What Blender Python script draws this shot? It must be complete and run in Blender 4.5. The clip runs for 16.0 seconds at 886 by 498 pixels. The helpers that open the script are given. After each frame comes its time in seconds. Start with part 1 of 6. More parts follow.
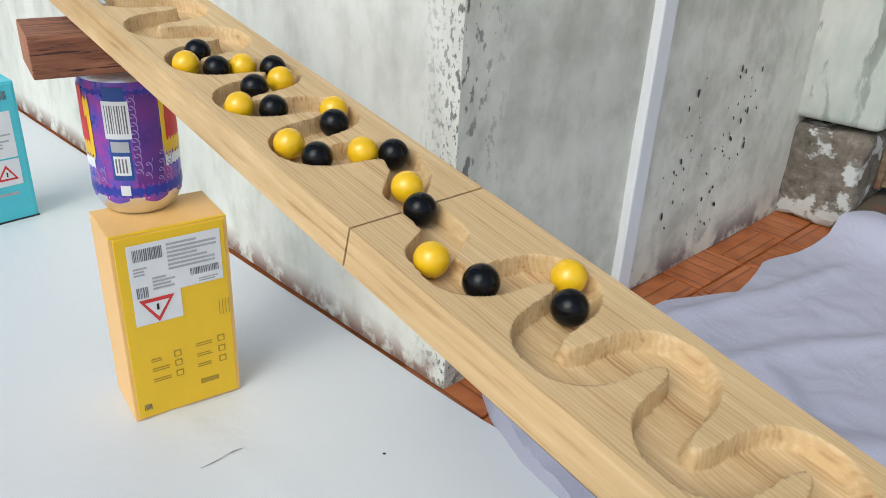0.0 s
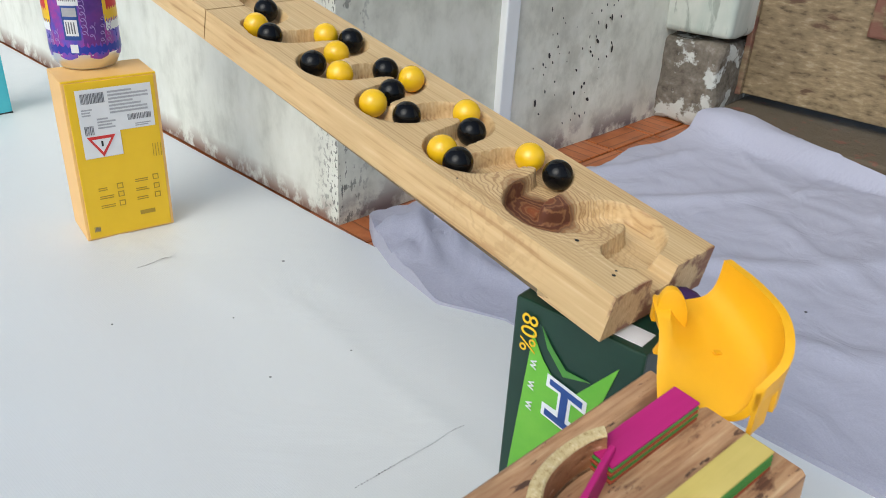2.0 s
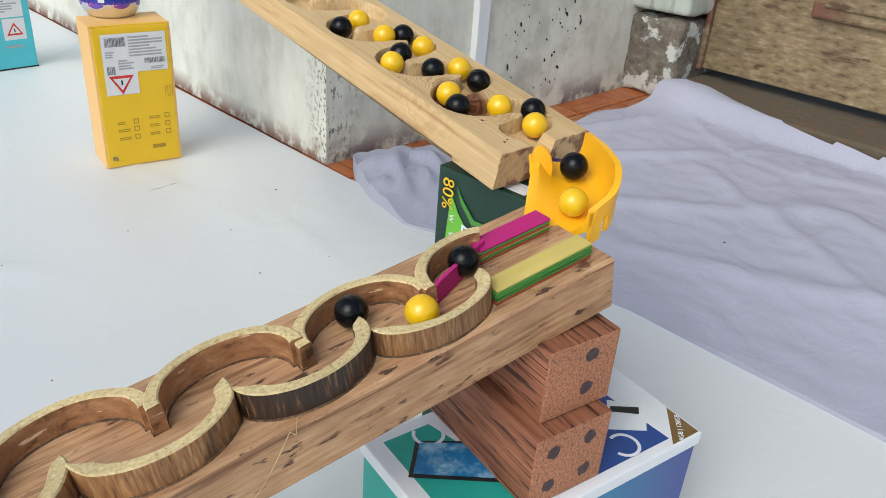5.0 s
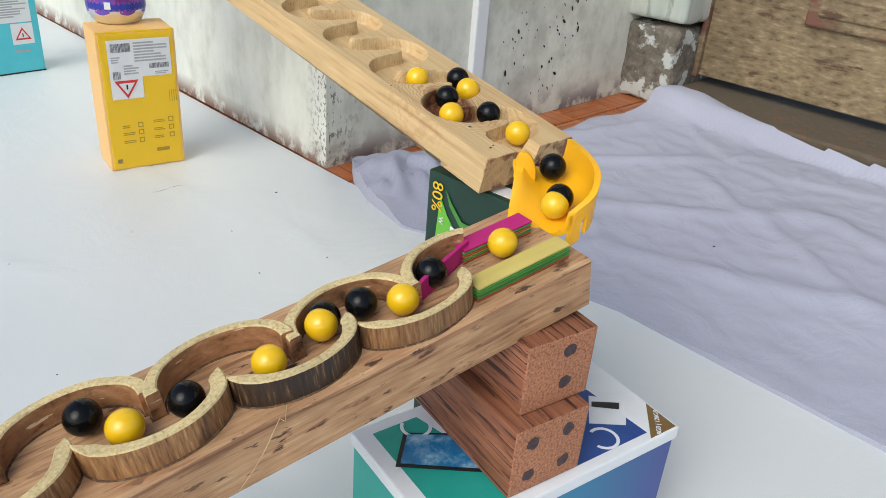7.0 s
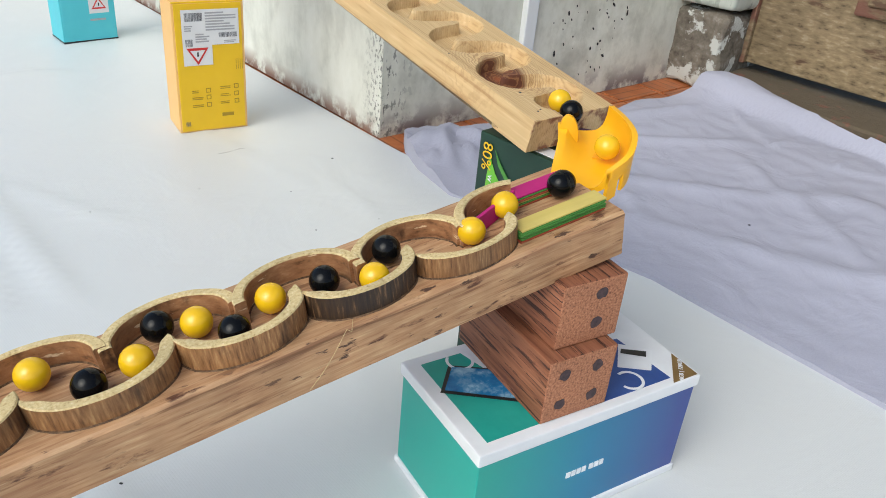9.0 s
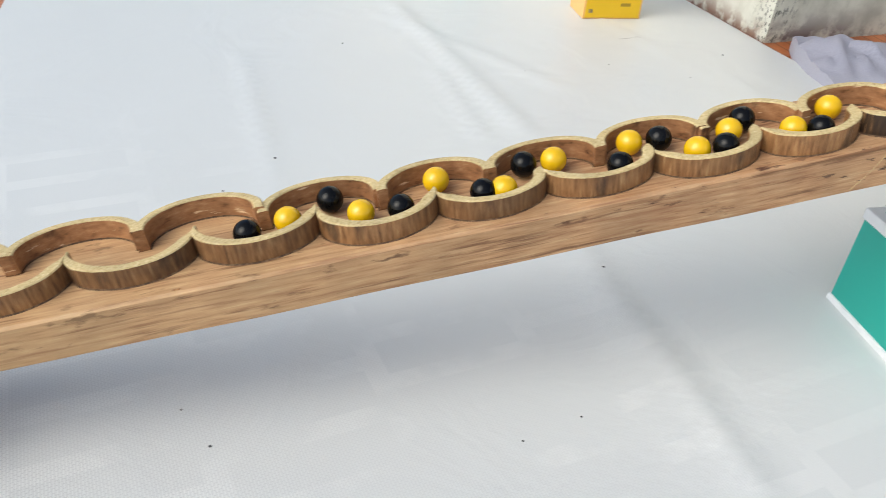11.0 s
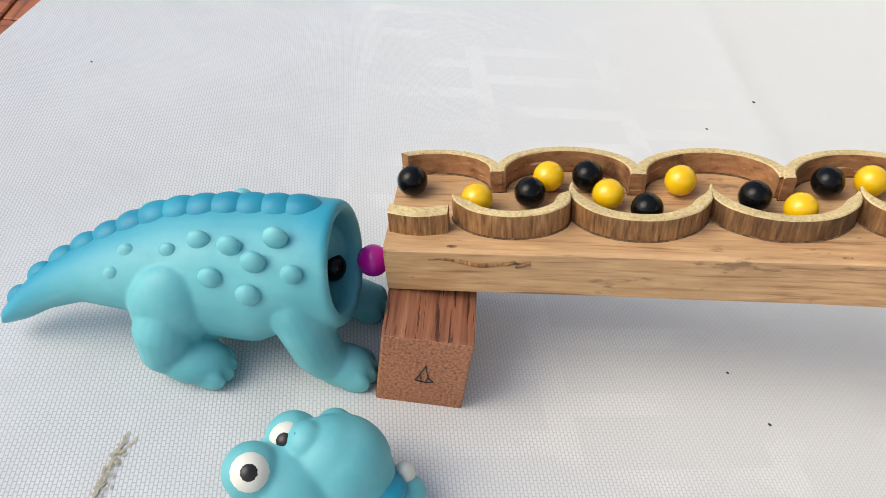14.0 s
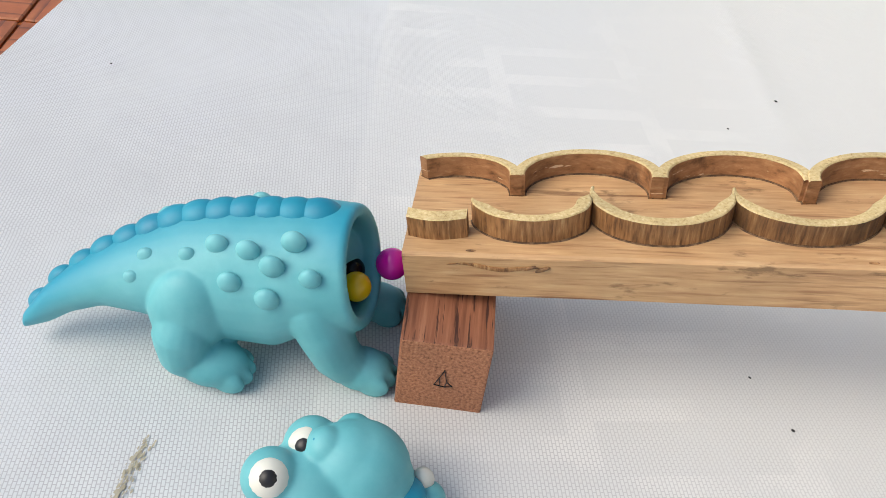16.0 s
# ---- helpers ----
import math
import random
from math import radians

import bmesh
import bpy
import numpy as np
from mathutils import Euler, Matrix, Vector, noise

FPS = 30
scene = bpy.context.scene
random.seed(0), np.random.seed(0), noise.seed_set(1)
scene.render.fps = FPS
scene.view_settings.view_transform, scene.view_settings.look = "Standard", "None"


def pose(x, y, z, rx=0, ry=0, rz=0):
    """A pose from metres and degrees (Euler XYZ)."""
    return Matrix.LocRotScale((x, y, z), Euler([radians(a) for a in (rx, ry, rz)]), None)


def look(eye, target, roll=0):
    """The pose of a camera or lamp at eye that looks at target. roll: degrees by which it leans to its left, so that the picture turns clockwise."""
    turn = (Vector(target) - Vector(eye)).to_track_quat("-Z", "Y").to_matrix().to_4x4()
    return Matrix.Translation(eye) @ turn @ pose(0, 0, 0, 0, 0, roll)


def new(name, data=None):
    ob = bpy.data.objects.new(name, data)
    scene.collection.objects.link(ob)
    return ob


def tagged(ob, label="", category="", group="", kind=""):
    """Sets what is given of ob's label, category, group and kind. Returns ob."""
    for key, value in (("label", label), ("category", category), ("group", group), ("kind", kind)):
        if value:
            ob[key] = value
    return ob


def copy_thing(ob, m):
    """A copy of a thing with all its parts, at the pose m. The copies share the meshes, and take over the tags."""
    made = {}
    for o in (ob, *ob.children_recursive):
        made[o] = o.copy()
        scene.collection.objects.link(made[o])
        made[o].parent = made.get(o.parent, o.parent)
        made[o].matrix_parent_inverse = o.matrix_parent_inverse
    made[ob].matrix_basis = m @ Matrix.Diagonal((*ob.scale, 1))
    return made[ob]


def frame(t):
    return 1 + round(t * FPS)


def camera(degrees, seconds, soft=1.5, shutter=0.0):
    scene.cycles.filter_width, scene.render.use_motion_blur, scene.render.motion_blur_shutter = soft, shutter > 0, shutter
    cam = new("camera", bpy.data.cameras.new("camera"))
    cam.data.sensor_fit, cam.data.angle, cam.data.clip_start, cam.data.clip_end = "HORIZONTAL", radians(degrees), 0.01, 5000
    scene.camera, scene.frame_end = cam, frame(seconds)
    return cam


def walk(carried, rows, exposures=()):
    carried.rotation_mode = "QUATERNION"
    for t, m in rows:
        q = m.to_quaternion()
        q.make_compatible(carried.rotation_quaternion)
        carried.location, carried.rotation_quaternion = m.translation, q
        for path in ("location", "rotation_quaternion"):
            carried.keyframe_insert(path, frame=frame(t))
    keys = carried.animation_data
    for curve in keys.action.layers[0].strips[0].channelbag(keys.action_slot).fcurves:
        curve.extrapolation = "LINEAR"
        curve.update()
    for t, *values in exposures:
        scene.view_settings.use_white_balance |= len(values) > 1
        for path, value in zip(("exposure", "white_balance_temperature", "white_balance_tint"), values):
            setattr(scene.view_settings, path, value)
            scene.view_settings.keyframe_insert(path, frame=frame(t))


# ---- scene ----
cam = camera(58.3, 16.0, 0.8, 0.15)
PATH = [
    (0, (0.012, 0.086, 0.432), (-0.037, 1.868, -0.476), 3.0),
    (0.5, (0.04, 0.039, 0.423), (0.0, 1.821, -0.484), 3.1),
    (1, (0.066, -0.013, 0.422), (0.041, 1.765, -0.493), 3.0),
    (1.5, (0.096, -0.071, 0.408), (0.079, 1.701, -0.518), 2.9),
    (2, (0.128, -0.124, 0.397), (0.109, 1.64, -0.546), 3.1),
    (2.5, (0.15, -0.165, 0.382), (0.126, 1.592, -0.573), 3.3),
    (3, (0.158, -0.19, 0.38), (0.128, 1.565, -0.579), 3.5),
    (3.5, (0.165, -0.217, 0.377), (0.138, 1.539, -0.581), 4.0),
    (4, (0.166, -0.244, 0.386), (0.137, 1.511, -0.573), 4.3),
    (4.5, (0.172, -0.254, 0.391), (0.141, 1.502, -0.566), 4.4),
    (5, (0.173, -0.262, 0.395), (0.144, 1.495, -0.56), 4.5),
    (7.5, (0.184, -0.29, 0.408), (0.134, 1.471, -0.539), 4.8),
    (8, (0.184, -0.304, 0.412), (0.11, 1.451, -0.543), 4.8),
    (8.2, (0.185, -0.31, 0.411), (0.098, 1.443, -0.547), 4.9),
    (10.3, (0.136, -0.435, 0.396), (-0.266, 1.194, -0.693), 5.4),
    (10.5, (0.113, -0.462, 0.392), (-0.366, 1.132, -0.716), 5.1),
    (11, (0.047, -0.523, 0.384), (-0.594, 0.973, -0.779), 5.1),
    (11.5, (-0.036, -0.576, 0.368), (-0.787, 0.825, -0.846), 6.5),
    (12, (-0.118, -0.611, 0.354), (-0.928, 0.713, -0.908), 8.4),
    (12.5, (-0.15, -0.623, 0.347), (-1.015, 0.629, -0.95), 9.0),
    (13, (-0.165, -0.62, 0.342), (-1.059, 0.586, -0.98), 9.3),
    (13.5, (-0.167, -0.62, 0.343), (-1.084, 0.554, -0.991), 9.0),
    (14, (-0.169, -0.617, 0.338), (-1.099, 0.537, -1.005), 8.8),
    (14.5, (-0.172, -0.616, 0.336), (-1.109, 0.526, -1.013), 8.5),
    (15, (-0.173, -0.615, 0.336), (-1.114, 0.52, -1.015), 8.4),
    (15.5, (-0.173, -0.614, 0.338), (-1.117, 0.516, -1.015), 8.2),
    (16, (-0.173, -0.615, 0.339), (-1.127, 0.506, -1.015), 7.8),
]
EXPOSURES = [(0, -0.18, 5690, 4.5), (3, -0.11, 5790, 4), (5, -0.09, 5820, 4), (8, -0.06, 5840, 4), (10.5, 0.04, 6010, 4.5), (12, 0.10, 6260, 6), (14, 0.14, 6460, 8.5), (16, 0.14, 6460, 8.5)]
walk(cam, [(t, look(eye, target, roll)) for t, eye, target, roll in PATH], EXPOSURES)

# ---- light ----
world = bpy.data.worlds.new("sky")
scene.world = world
world.use_nodes = True
wn = world.node_tree
sky = wn.nodes.new("ShaderNodeTexSky")
sky.sky_type = "NISHITA"
sky.sun_disc = False
sky.sun_elevation = radians(42)
sky.sun_rotation = radians(210)
sky.air_density, sky.dust_density, sky.ozone_density = 1.0, 4.0, 1.0
wn.links.new(sky.outputs[0], wn.nodes["Background"].inputs[0])
wn.nodes["Background"].inputs[1].default_value = 0.165
sun = new("sun", bpy.data.lights.new("sun", "SUN"))
sun.data.energy, sun.data.angle, sun.data.color = 1.20, radians(48), (1.0, 0.97, 0.90)
sun.matrix_world = look((-1.3, -2.0, 2.4), (0, 0, 0))


# ---- materials ----
def surface(name, colors, rough=0.6, scale=(20, 20, 20), big=6.0, mix=0.5, bump=0.1, depth=0.001, metal=0.0, spec=0.5, wave=None, coat=0.0):
    """A mottled surface: colours along fine noise that is stretched by scale, dimmed by broad stains."""
    m = bpy.data.materials.new(name)
    m.use_nodes = True
    t = m.node_tree
    n, l = t.nodes, t.links
    b = n["Principled BSDF"]
    b.inputs["Metallic"].default_value, b.inputs["Specular IOR Level"].default_value = metal, spec
    b.inputs["Coat Weight"].default_value = coat
    co, mp, fine, ramp = n.new("ShaderNodeTexCoord"), n.new("ShaderNodeMapping"), n.new("ShaderNodeTexNoise"), n.new("ShaderNodeValToRGB")
    mp.inputs["Scale"].default_value = scale
    fine.inputs["Scale"].default_value, fine.inputs["Detail"].default_value, fine.inputs["Roughness"].default_value = 1.0, 6.0, 0.62
    l.new(co.outputs["Object"], mp.inputs["Vector"]), l.new(mp.outputs[0], fine.inputs["Vector"])
    drive = fine.outputs["Fac"]
    if wave:
        wv = n.new("ShaderNodeTexWave")
        wv.bands_direction = "Y"
        wv.inputs["Scale"].default_value, wv.inputs["Distortion"].default_value = wave
        wv.inputs["Detail"].default_value = 3.0
        mp2 = n.new("ShaderNodeMapping")
        mp2.inputs["Scale"].default_value = (0.12, 1, 1)
        l.new(co.outputs["Object"], mp2.inputs["Vector"]), l.new(mp2.outputs[0], wv.inputs["Vector"])
        am = n.new("ShaderNodeMix")
        am.inputs["Factor"].default_value = 0.13
        l.new(fine.outputs["Fac"], am.inputs["A"]), l.new(wv.outputs["Fac"], am.inputs["B"])
        drive = am.outputs["Result"]
    lo, hi = 0.28, 0.72
    ramp.color_ramp.elements[0].position, ramp.color_ramp.elements[1].position = lo, hi
    ramp.color_ramp.elements[0].color, ramp.color_ramp.elements[1].color = (*colors[0], 1), (*colors[-1], 1)
    for k, c in enumerate(colors[1:-1]):
        ramp.color_ramp.elements.new(lo + (hi - lo) * (k + 1) / (len(colors) - 1)).color = (*c, 1)
    l.new(drive, ramp.inputs[0])
    stain, sr, mul = n.new("ShaderNodeTexNoise"), n.new("ShaderNodeMapRange"), n.new("ShaderNodeMix")
    stain.inputs["Scale"].default_value, stain.inputs["Detail"].default_value = big, 4.0
    l.new(co.outputs["Object"], stain.inputs["Vector"]), l.new(stain.outputs["Fac"], sr.inputs["Value"])
    sr.inputs["From Min"].default_value, sr.inputs["From Max"].default_value = 0.3, 0.7
    sr.inputs["To Min"].default_value, sr.inputs["To Max"].default_value = 1 - 0.5 * mix, 1.0
    mul.data_type, mul.blend_type = "RGBA", "MULTIPLY"
    mul.inputs[0].default_value = 1.0
    l.new(ramp.outputs[0], mul.inputs[6]), l.new(sr.outputs[0], mul.inputs[7])
    l.new(mul.outputs[2], b.inputs["Base Color"])
    rr = n.new("ShaderNodeMapRange")
    rr.inputs["To Min"].default_value, rr.inputs["To Max"].default_value = rough - 0.08, min(1, rough + 0.1)
    l.new(fine.outputs["Fac"], rr.inputs["Value"]), l.new(rr.outputs[0], b.inputs["Roughness"])
    if bump:
        bp = n.new("ShaderNodeBump")
        bp.inputs["Strength"].default_value, bp.inputs["Distance"].default_value = bump, depth
        l.new(drive, bp.inputs["Height"]), l.new(bp.outputs[0], b.inputs["Normal"])
    m["colour"], m["drive"] = mul.name, bp.name if bump else ""
    return m


def blend_in(m, factor_socket, colour):
    """Lay a colour over a surface() material by a factor."""
    t = m.node_tree
    b, last = t.nodes["Principled BSDF"], t.nodes[m["colour"]]
    mx = t.nodes.new("ShaderNodeMix")
    mx.data_type = "RGBA"
    t.links.new(factor_socket, mx.inputs[0]), t.links.new(last.outputs[2], mx.inputs[6])
    mx.inputs[7].default_value = (*colour, 1)
    t.links.new(mx.outputs[2], b.inputs["Base Color"])
    m["colour"] = mx.name


def spots(m, scale, lo, hi, stretch=(1, 1, 1), window=None):
    """A factor with sharp patches of noise, kept inside a window (axis, from, to) of the object's space."""
    t = m.node_tree
    co, mp, nz, mr = (t.nodes.new("ShaderNode" + k) for k in ("TexCoord", "Mapping", "TexNoise", "MapRange"))
    mp.inputs["Scale"].default_value = stretch
    nz.inputs["Scale"].default_value, nz.inputs["Detail"].default_value, nz.inputs["Roughness"].default_value = scale, 7.0, 0.6
    mr.inputs["From Min"].default_value, mr.inputs["From Max"].default_value = lo, hi
    t.links.new(co.outputs["Object"], mp.inputs[0]), t.links.new(mp.outputs[0], nz.inputs["Vector"]), t.links.new(nz.outputs["Fac"], mr.inputs["Value"])
    out = mr.outputs[0]
    if window:
        axis, a, c = window
        sp, wr, mu, ad = (t.nodes.new("ShaderNode" + k) for k in ("SeparateXYZ", "MapRange", "Math", "Math"))
        t.links.new(co.outputs["Object"], sp.inputs[0]), t.links.new(sp.outputs["XYZ".index(axis)], wr.inputs["Value"])
        wr.inputs["From Min"].default_value, wr.inputs["From Max"].default_value = a, c
        wr.inputs["To Min"].default_value, wr.inputs["To Max"].default_value = 0.0, 1.0
        mu.operation = "MULTIPLY"
        t.links.new(mr.outputs[0], mu.inputs[0]), t.links.new(wr.outputs[0], mu.inputs[1])
        out = mu.outputs[0]
    return out


PINE = surface("pine", [(0.43, 0.245, 0.095), (0.62, 0.42, 0.195), (0.68, 0.48, 0.232), (0.76, 0.575, 0.315)], 0.55, (5.0, 210, 210), 14, 0.30, 0.10, 0.0004, wave=(150, 9))
TEAK = surface("plank_wood", [(0.28, 0.125, 0.052), (0.50, 0.275, 0.130), (0.59, 0.355, 0.178), (0.71, 0.49, 0.27)], 0.6, (34, 400, 400), 26, 0.7, 0.4, 0.0006)
REDWOOD = surface("red_wood", [(0.14, 0.048, 0.024), (0.25, 0.092, 0.043), (0.33, 0.130, 0.064), (0.45, 0.205, 0.110)], 0.62, (16, 330, 330), 18, 0.6, 0.5, 0.0008)
ENDGRAIN = surface("end_grain", [(0.13, 0.045, 0.022), (0.44, 0.185, 0.09), (0.62, 0.30, 0.165)], 0.75, (640, 640, 640), 22, 0.5, 0.35, 0.0006)
RIM = surface("sapwood", [(0.34, 0.21, 0.07), (0.61, 0.46, 0.21), (0.69, 0.55, 0.28), (0.80, 0.68, 0.41)], 0.65, (620, 620, 620), 45, 0.55, 0.5, 0.0006)
BARK = surface("bark_cut", [(0.06, 0.024, 0.010), (0.28, 0.130, 0.045), (0.42, 0.215, 0.080), (0.62, 0.39, 0.17)], 0.55, (620, 620, 60), 40, 0.7, 0.6, 0.0008)
BLACKBARK = surface("black_bark", [(0.010, 0.007, 0.005), (0.030, 0.017, 0.010), (0.055, 0.030, 0.014), (0.34, 0.19, 0.08)], 0.5, (560, 560, 45), 60, 0.6, 0.6, 0.0008)
INNER = surface("inner_cut", [(0.10, 0.040, 0.018), (0.33, 0.155, 0.065), (0.43, 0.215, 0.095), (0.56, 0.33, 0.16)], 0.5, (120, 120, 260), 40, 0.6, 0.5, 0.0008)
SEAM = surface("dark_seam", [(0.03, 0.018, 0.010), (0.12, 0.065, 0.03), (0.30, 0.19, 0.10)], 0.6, (300, 300, 300), 60, 0.4, 0.0)
SHEET = surface("white_sheet", [(0.60, 0.62, 0.62), (0.67, 0.69, 0.685)], 0.36, (30, 30, 30), 3.0, 0.10, 0.0)
LAV = surface("lavender_cloth", [(0.375, 0.375, 0.46), (0.455, 0.455, 0.535)], 0.85, (700, 700, 700), 4, 0.25, 0.3, 0.0004)
WALL = surface("old_plaster", [(0.52, 0.52, 0.45), (0.70, 0.70, 0.62), (0.78, 0.78, 0.71)], 0.75, (22, 22, 12), 5, 0.45, 0.25, 0.002)
STRIP = surface("white_casing", [(0.72, 0.73, 0.72), (0.78, 0.79, 0.78)], 0.4, (30, 30, 8), 6, 0.1, 0.0)
TILE = surface("clay_tile", [(0.26, 0.07, 0.018), (0.43, 0.13, 0.036), (0.52, 0.19, 0.065)], 0.35, (30, 30, 30), 8, 0.4, 0.05)
CONCRETE = surface("concrete", [(0.07, 0.06, 0.045), (0.17, 0.145, 0.11), (0.23, 0.20, 0.16), (0.36, 0.33, 0.29)], 0.85, (70, 70, 70), 9, 0.8, 0.9, 0.004)
DOORWOOD = surface("weathered_door", [(0.07, 0.045, 0.022), (0.22, 0.160, 0.086), (0.30, 0.222, 0.122), (0.43, 0.35, 0.23)], 0.7, (50, 75, 130), 9, 0.6, 0.5, 0.002)
YELLOWCARD = surface("yellow_card", [(0.80, 0.50, 0.005), (0.83, 0.53, 0.01)], 0.4, (40, 40, 40), 8, 0.08, 0.0)
PALECARD = surface("pale_orange_card", [(0.80, 0.47, 0.14), (0.84, 0.52, 0.19)], 0.45, (40, 40, 40), 8, 0.1, 0.0)
TEALCARD = surface("teal_card", [(0.10, 0.52, 0.60), (0.12, 0.56, 0.63)], 0.45, (40, 40, 40), 8, 0.1, 0.0)
GREENCARD = surface("dark_green_card", [(0.008, 0.035, 0.022), (0.014, 0.05, 0.03)], 0.35, (40, 40, 40), 8, 0.2, 0.0)
LIME = surface("lime_print", [(0.12, 0.42, 0.03), (0.22, 0.55, 0.05)], 0.35, (20, 20, 20), 8, 0.2, 0.0)
WHITECARD = surface("white_card", [(0.74, 0.75, 0.76), (0.80, 0.81, 0.82)], 0.4, (60, 60, 60), 8, 0.08, 0.0)
PAPER = surface("label_paper", [(0.70, 0.70, 0.70), (0.76, 0.76, 0.76)], 0.5, (60, 60, 60), 8, 0.1, 0.0)
INK = surface("grey_ink", [(0.10, 0.10, 0.11), (0.20, 0.20, 0.21)], 0.6, (90, 90, 90), 8, 0.1, 0.0)
PALEINK = surface("faint_ink", [(0.34, 0.34, 0.35), (0.44, 0.44, 0.45)], 0.6, (90, 90, 90), 8, 0.1, 0.0)
OLIVEINK = surface("olive_print", [(0.36, 0.22, 0.01), (0.42, 0.27, 0.02)], 0.5, (90, 90, 90), 8, 0.1, 0.0)
RED = surface("red_print", [(0.55, 0.02, 0.02), (0.62, 0.04, 0.03)], 0.45, (60, 60, 60), 8, 0.1, 0.0)
BLACK = surface("black_print", [(0.008, 0.008, 0.009), (0.015, 0.015, 0.016)], 0.4, (60, 60, 60), 8, 0.1, 0.0)
BLUE = surface("blue_print", [(0.015, 0.05, 0.22), (0.03, 0.09, 0.32)], 0.35, (30, 30, 30), 8, 0.1, 0.0)
GREENTEAL = surface("sea_green_print", [(0.02, 0.30, 0.24), (0.04, 0.38, 0.30)], 0.35, (30, 30, 30), 8, 0.1, 0.0)
GOLD = surface("bronze_print", [(0.20, 0.12, 0.04), (0.27, 0.17, 0.06)], 0.35, (60, 60, 60), 8, 0.1, 0.0, metal=0.3)
WHITEPRINT = surface("white_print", [(0.75, 0.76, 0.78), (0.82, 0.83, 0.85)], 0.4, (60, 60, 60), 8, 0.05, 0.0)
PHONEGLASS = surface("screen_print", [(0.01, 0.06, 0.20), (0.03, 0.20, 0.42), (0.40, 0.62, 0.72)], 0.25, (45, 45, 45), 10, 0.3, 0.0)
PINK = surface("magenta_stick", [(0.42, 0.004, 0.13), (0.52, 0.012, 0.19)], 0.6, (10, 120, 120), 30, 0.35, 0.15, 0.0004)
PALEYELLOW = surface("yellow_stick", [(0.55, 0.42, 0.09), (0.66, 0.52, 0.15)], 0.6, (10, 120, 120), 30, 0.3, 0.15, 0.0004)
STICKGREEN = surface("green_stick", [(0.05, 0.20, 0.03), (0.10, 0.30, 0.05)], 0.6, (10, 120, 120), 30, 0.3, 0.15, 0.0004)
STICKRED = surface("red_stick", [(0.30, 0.05, 0.02), (0.40, 0.08, 0.03)], 0.6, (10, 120, 120), 30, 0.3, 0.15, 0.0004)
PLASTIC = surface("amber_plastic", [(0.86, 0.42, 0.004), (0.90, 0.46, 0.006)], 0.32, (25, 25, 25), 20, 0.08, 0.0)
PURPLE = surface("purple_putty", [(0.03, 0.008, 0.06), (0.06, 0.02, 0.12)], 0.5, (90, 90, 90), 20, 0.3, 0.3)
YELLOWBALL = surface("yellow_lacquer", [(0.80, 0.47, 0.003), (0.86, 0.53, 0.006)], 0.16, (60, 60, 60), 60, 0.12, 0.0, coat=0.15)
BLACKBALL = surface("black_lacquer", [(0.003, 0.003, 0.003), (0.007, 0.007, 0.007)], 0.035, (60, 60, 60), 60, 0.2, 0.0, spec=0.2, coat=0.0)
MAGENTABALL = surface("magenta_lacquer", [(0.78, 0.004, 0.42), (0.84, 0.008, 0.47)], 0.2, (60, 60, 60), 60, 0.1, 0.0, coat=0.5)
RUBBER = surface("turquoise_rubber", [(0.10, 0.41, 0.455), (0.17, 0.505, 0.54)], 0.52, (40, 40, 40), 18, 0.22, 0.05, 0.0006)
RIDGE = surface("blue_rubber", [(0.004, 0.215, 0.345), (0.012, 0.30, 0.43)], 0.52, (40, 40, 40), 30, 0.2, 0.05, 0.0006)
BUMP = surface("light_rubber", [(0.14, 0.465, 0.505), (0.19, 0.525, 0.56)], 0.52, (40, 40, 40), 30, 0.2, 0.05, 0.0006)
EYEWHITE = surface("eye_white", [(0.66, 0.66, 0.58), (0.74, 0.74, 0.66)], 0.4, (60, 60, 60), 40, 0.2, 0.0)
METAL = surface("bare_aluminium", [(0.74, 0.75, 0.77), (0.80, 0.81, 0.83)], 0.34, (60, 60, 8), 20, 0.1, 0.0, metal=1.0)
CANBLUE = surface("can_violet_blue", [(0.05, 0.07, 0.42), (0.11, 0.09, 0.52), (0.28, 0.07, 0.42), (0.50, 0.06, 0.32)], 0.28, (75, 75, 60), 24, 0.2, 0.0, metal=0.25)
blend_in(PINE, spots(PINE, 900, 0.72, 0.78, (0.2, 1, 1)), (0.20, 0.09, 0.03))
blend_in(REDWOOD, spots(REDWOOD, 520, 0.55, 0.60, (0.045, 1, 1)), (0.045, 0.014, 0.008))
blend_in(REDWOOD, spots(REDWOOD, 45, 0.63, 0.69, (0.5, 1, 1)), (0.05, 0.018, 0.01))
blend_in(TEAK, spots(TEAK, 62, 0.60, 0.66, (0.55, 1.5, 1.5)), (0.10, 0.038, 0.018))
blend_in(TEAK, spots(TEAK, 260, 0.66, 0.72, (0.25, 1, 1)), (0.12, 0.055, 0.03))
blend_in(TEAK, spots(TEAK, 95, 0.54, 0.92, (0.08, 1.0, 1.6)), (0.25, 0.09, 0.04))
blend_in(TEAK, spots(TEAK, 105, 0.61, 0.65, (0.45, 1.4, 1.6), ("X", 0.46, 0.62)), (0.075, 0.035, 0.02))
t = TEAK.node_tree
pale, half = spots(TEAK, 12, 0.10, 0.45, (0.4, 1, 1), ("X", 0.50, 0.12)), t.nodes.new("ShaderNodeMath")
half.operation = "MULTIPLY"
half.inputs[1].default_value = 0.34
t.links.new(pale, half.inputs[0])
blend_in(TEAK, half.outputs[0], (0.64, 0.42, 0.19))
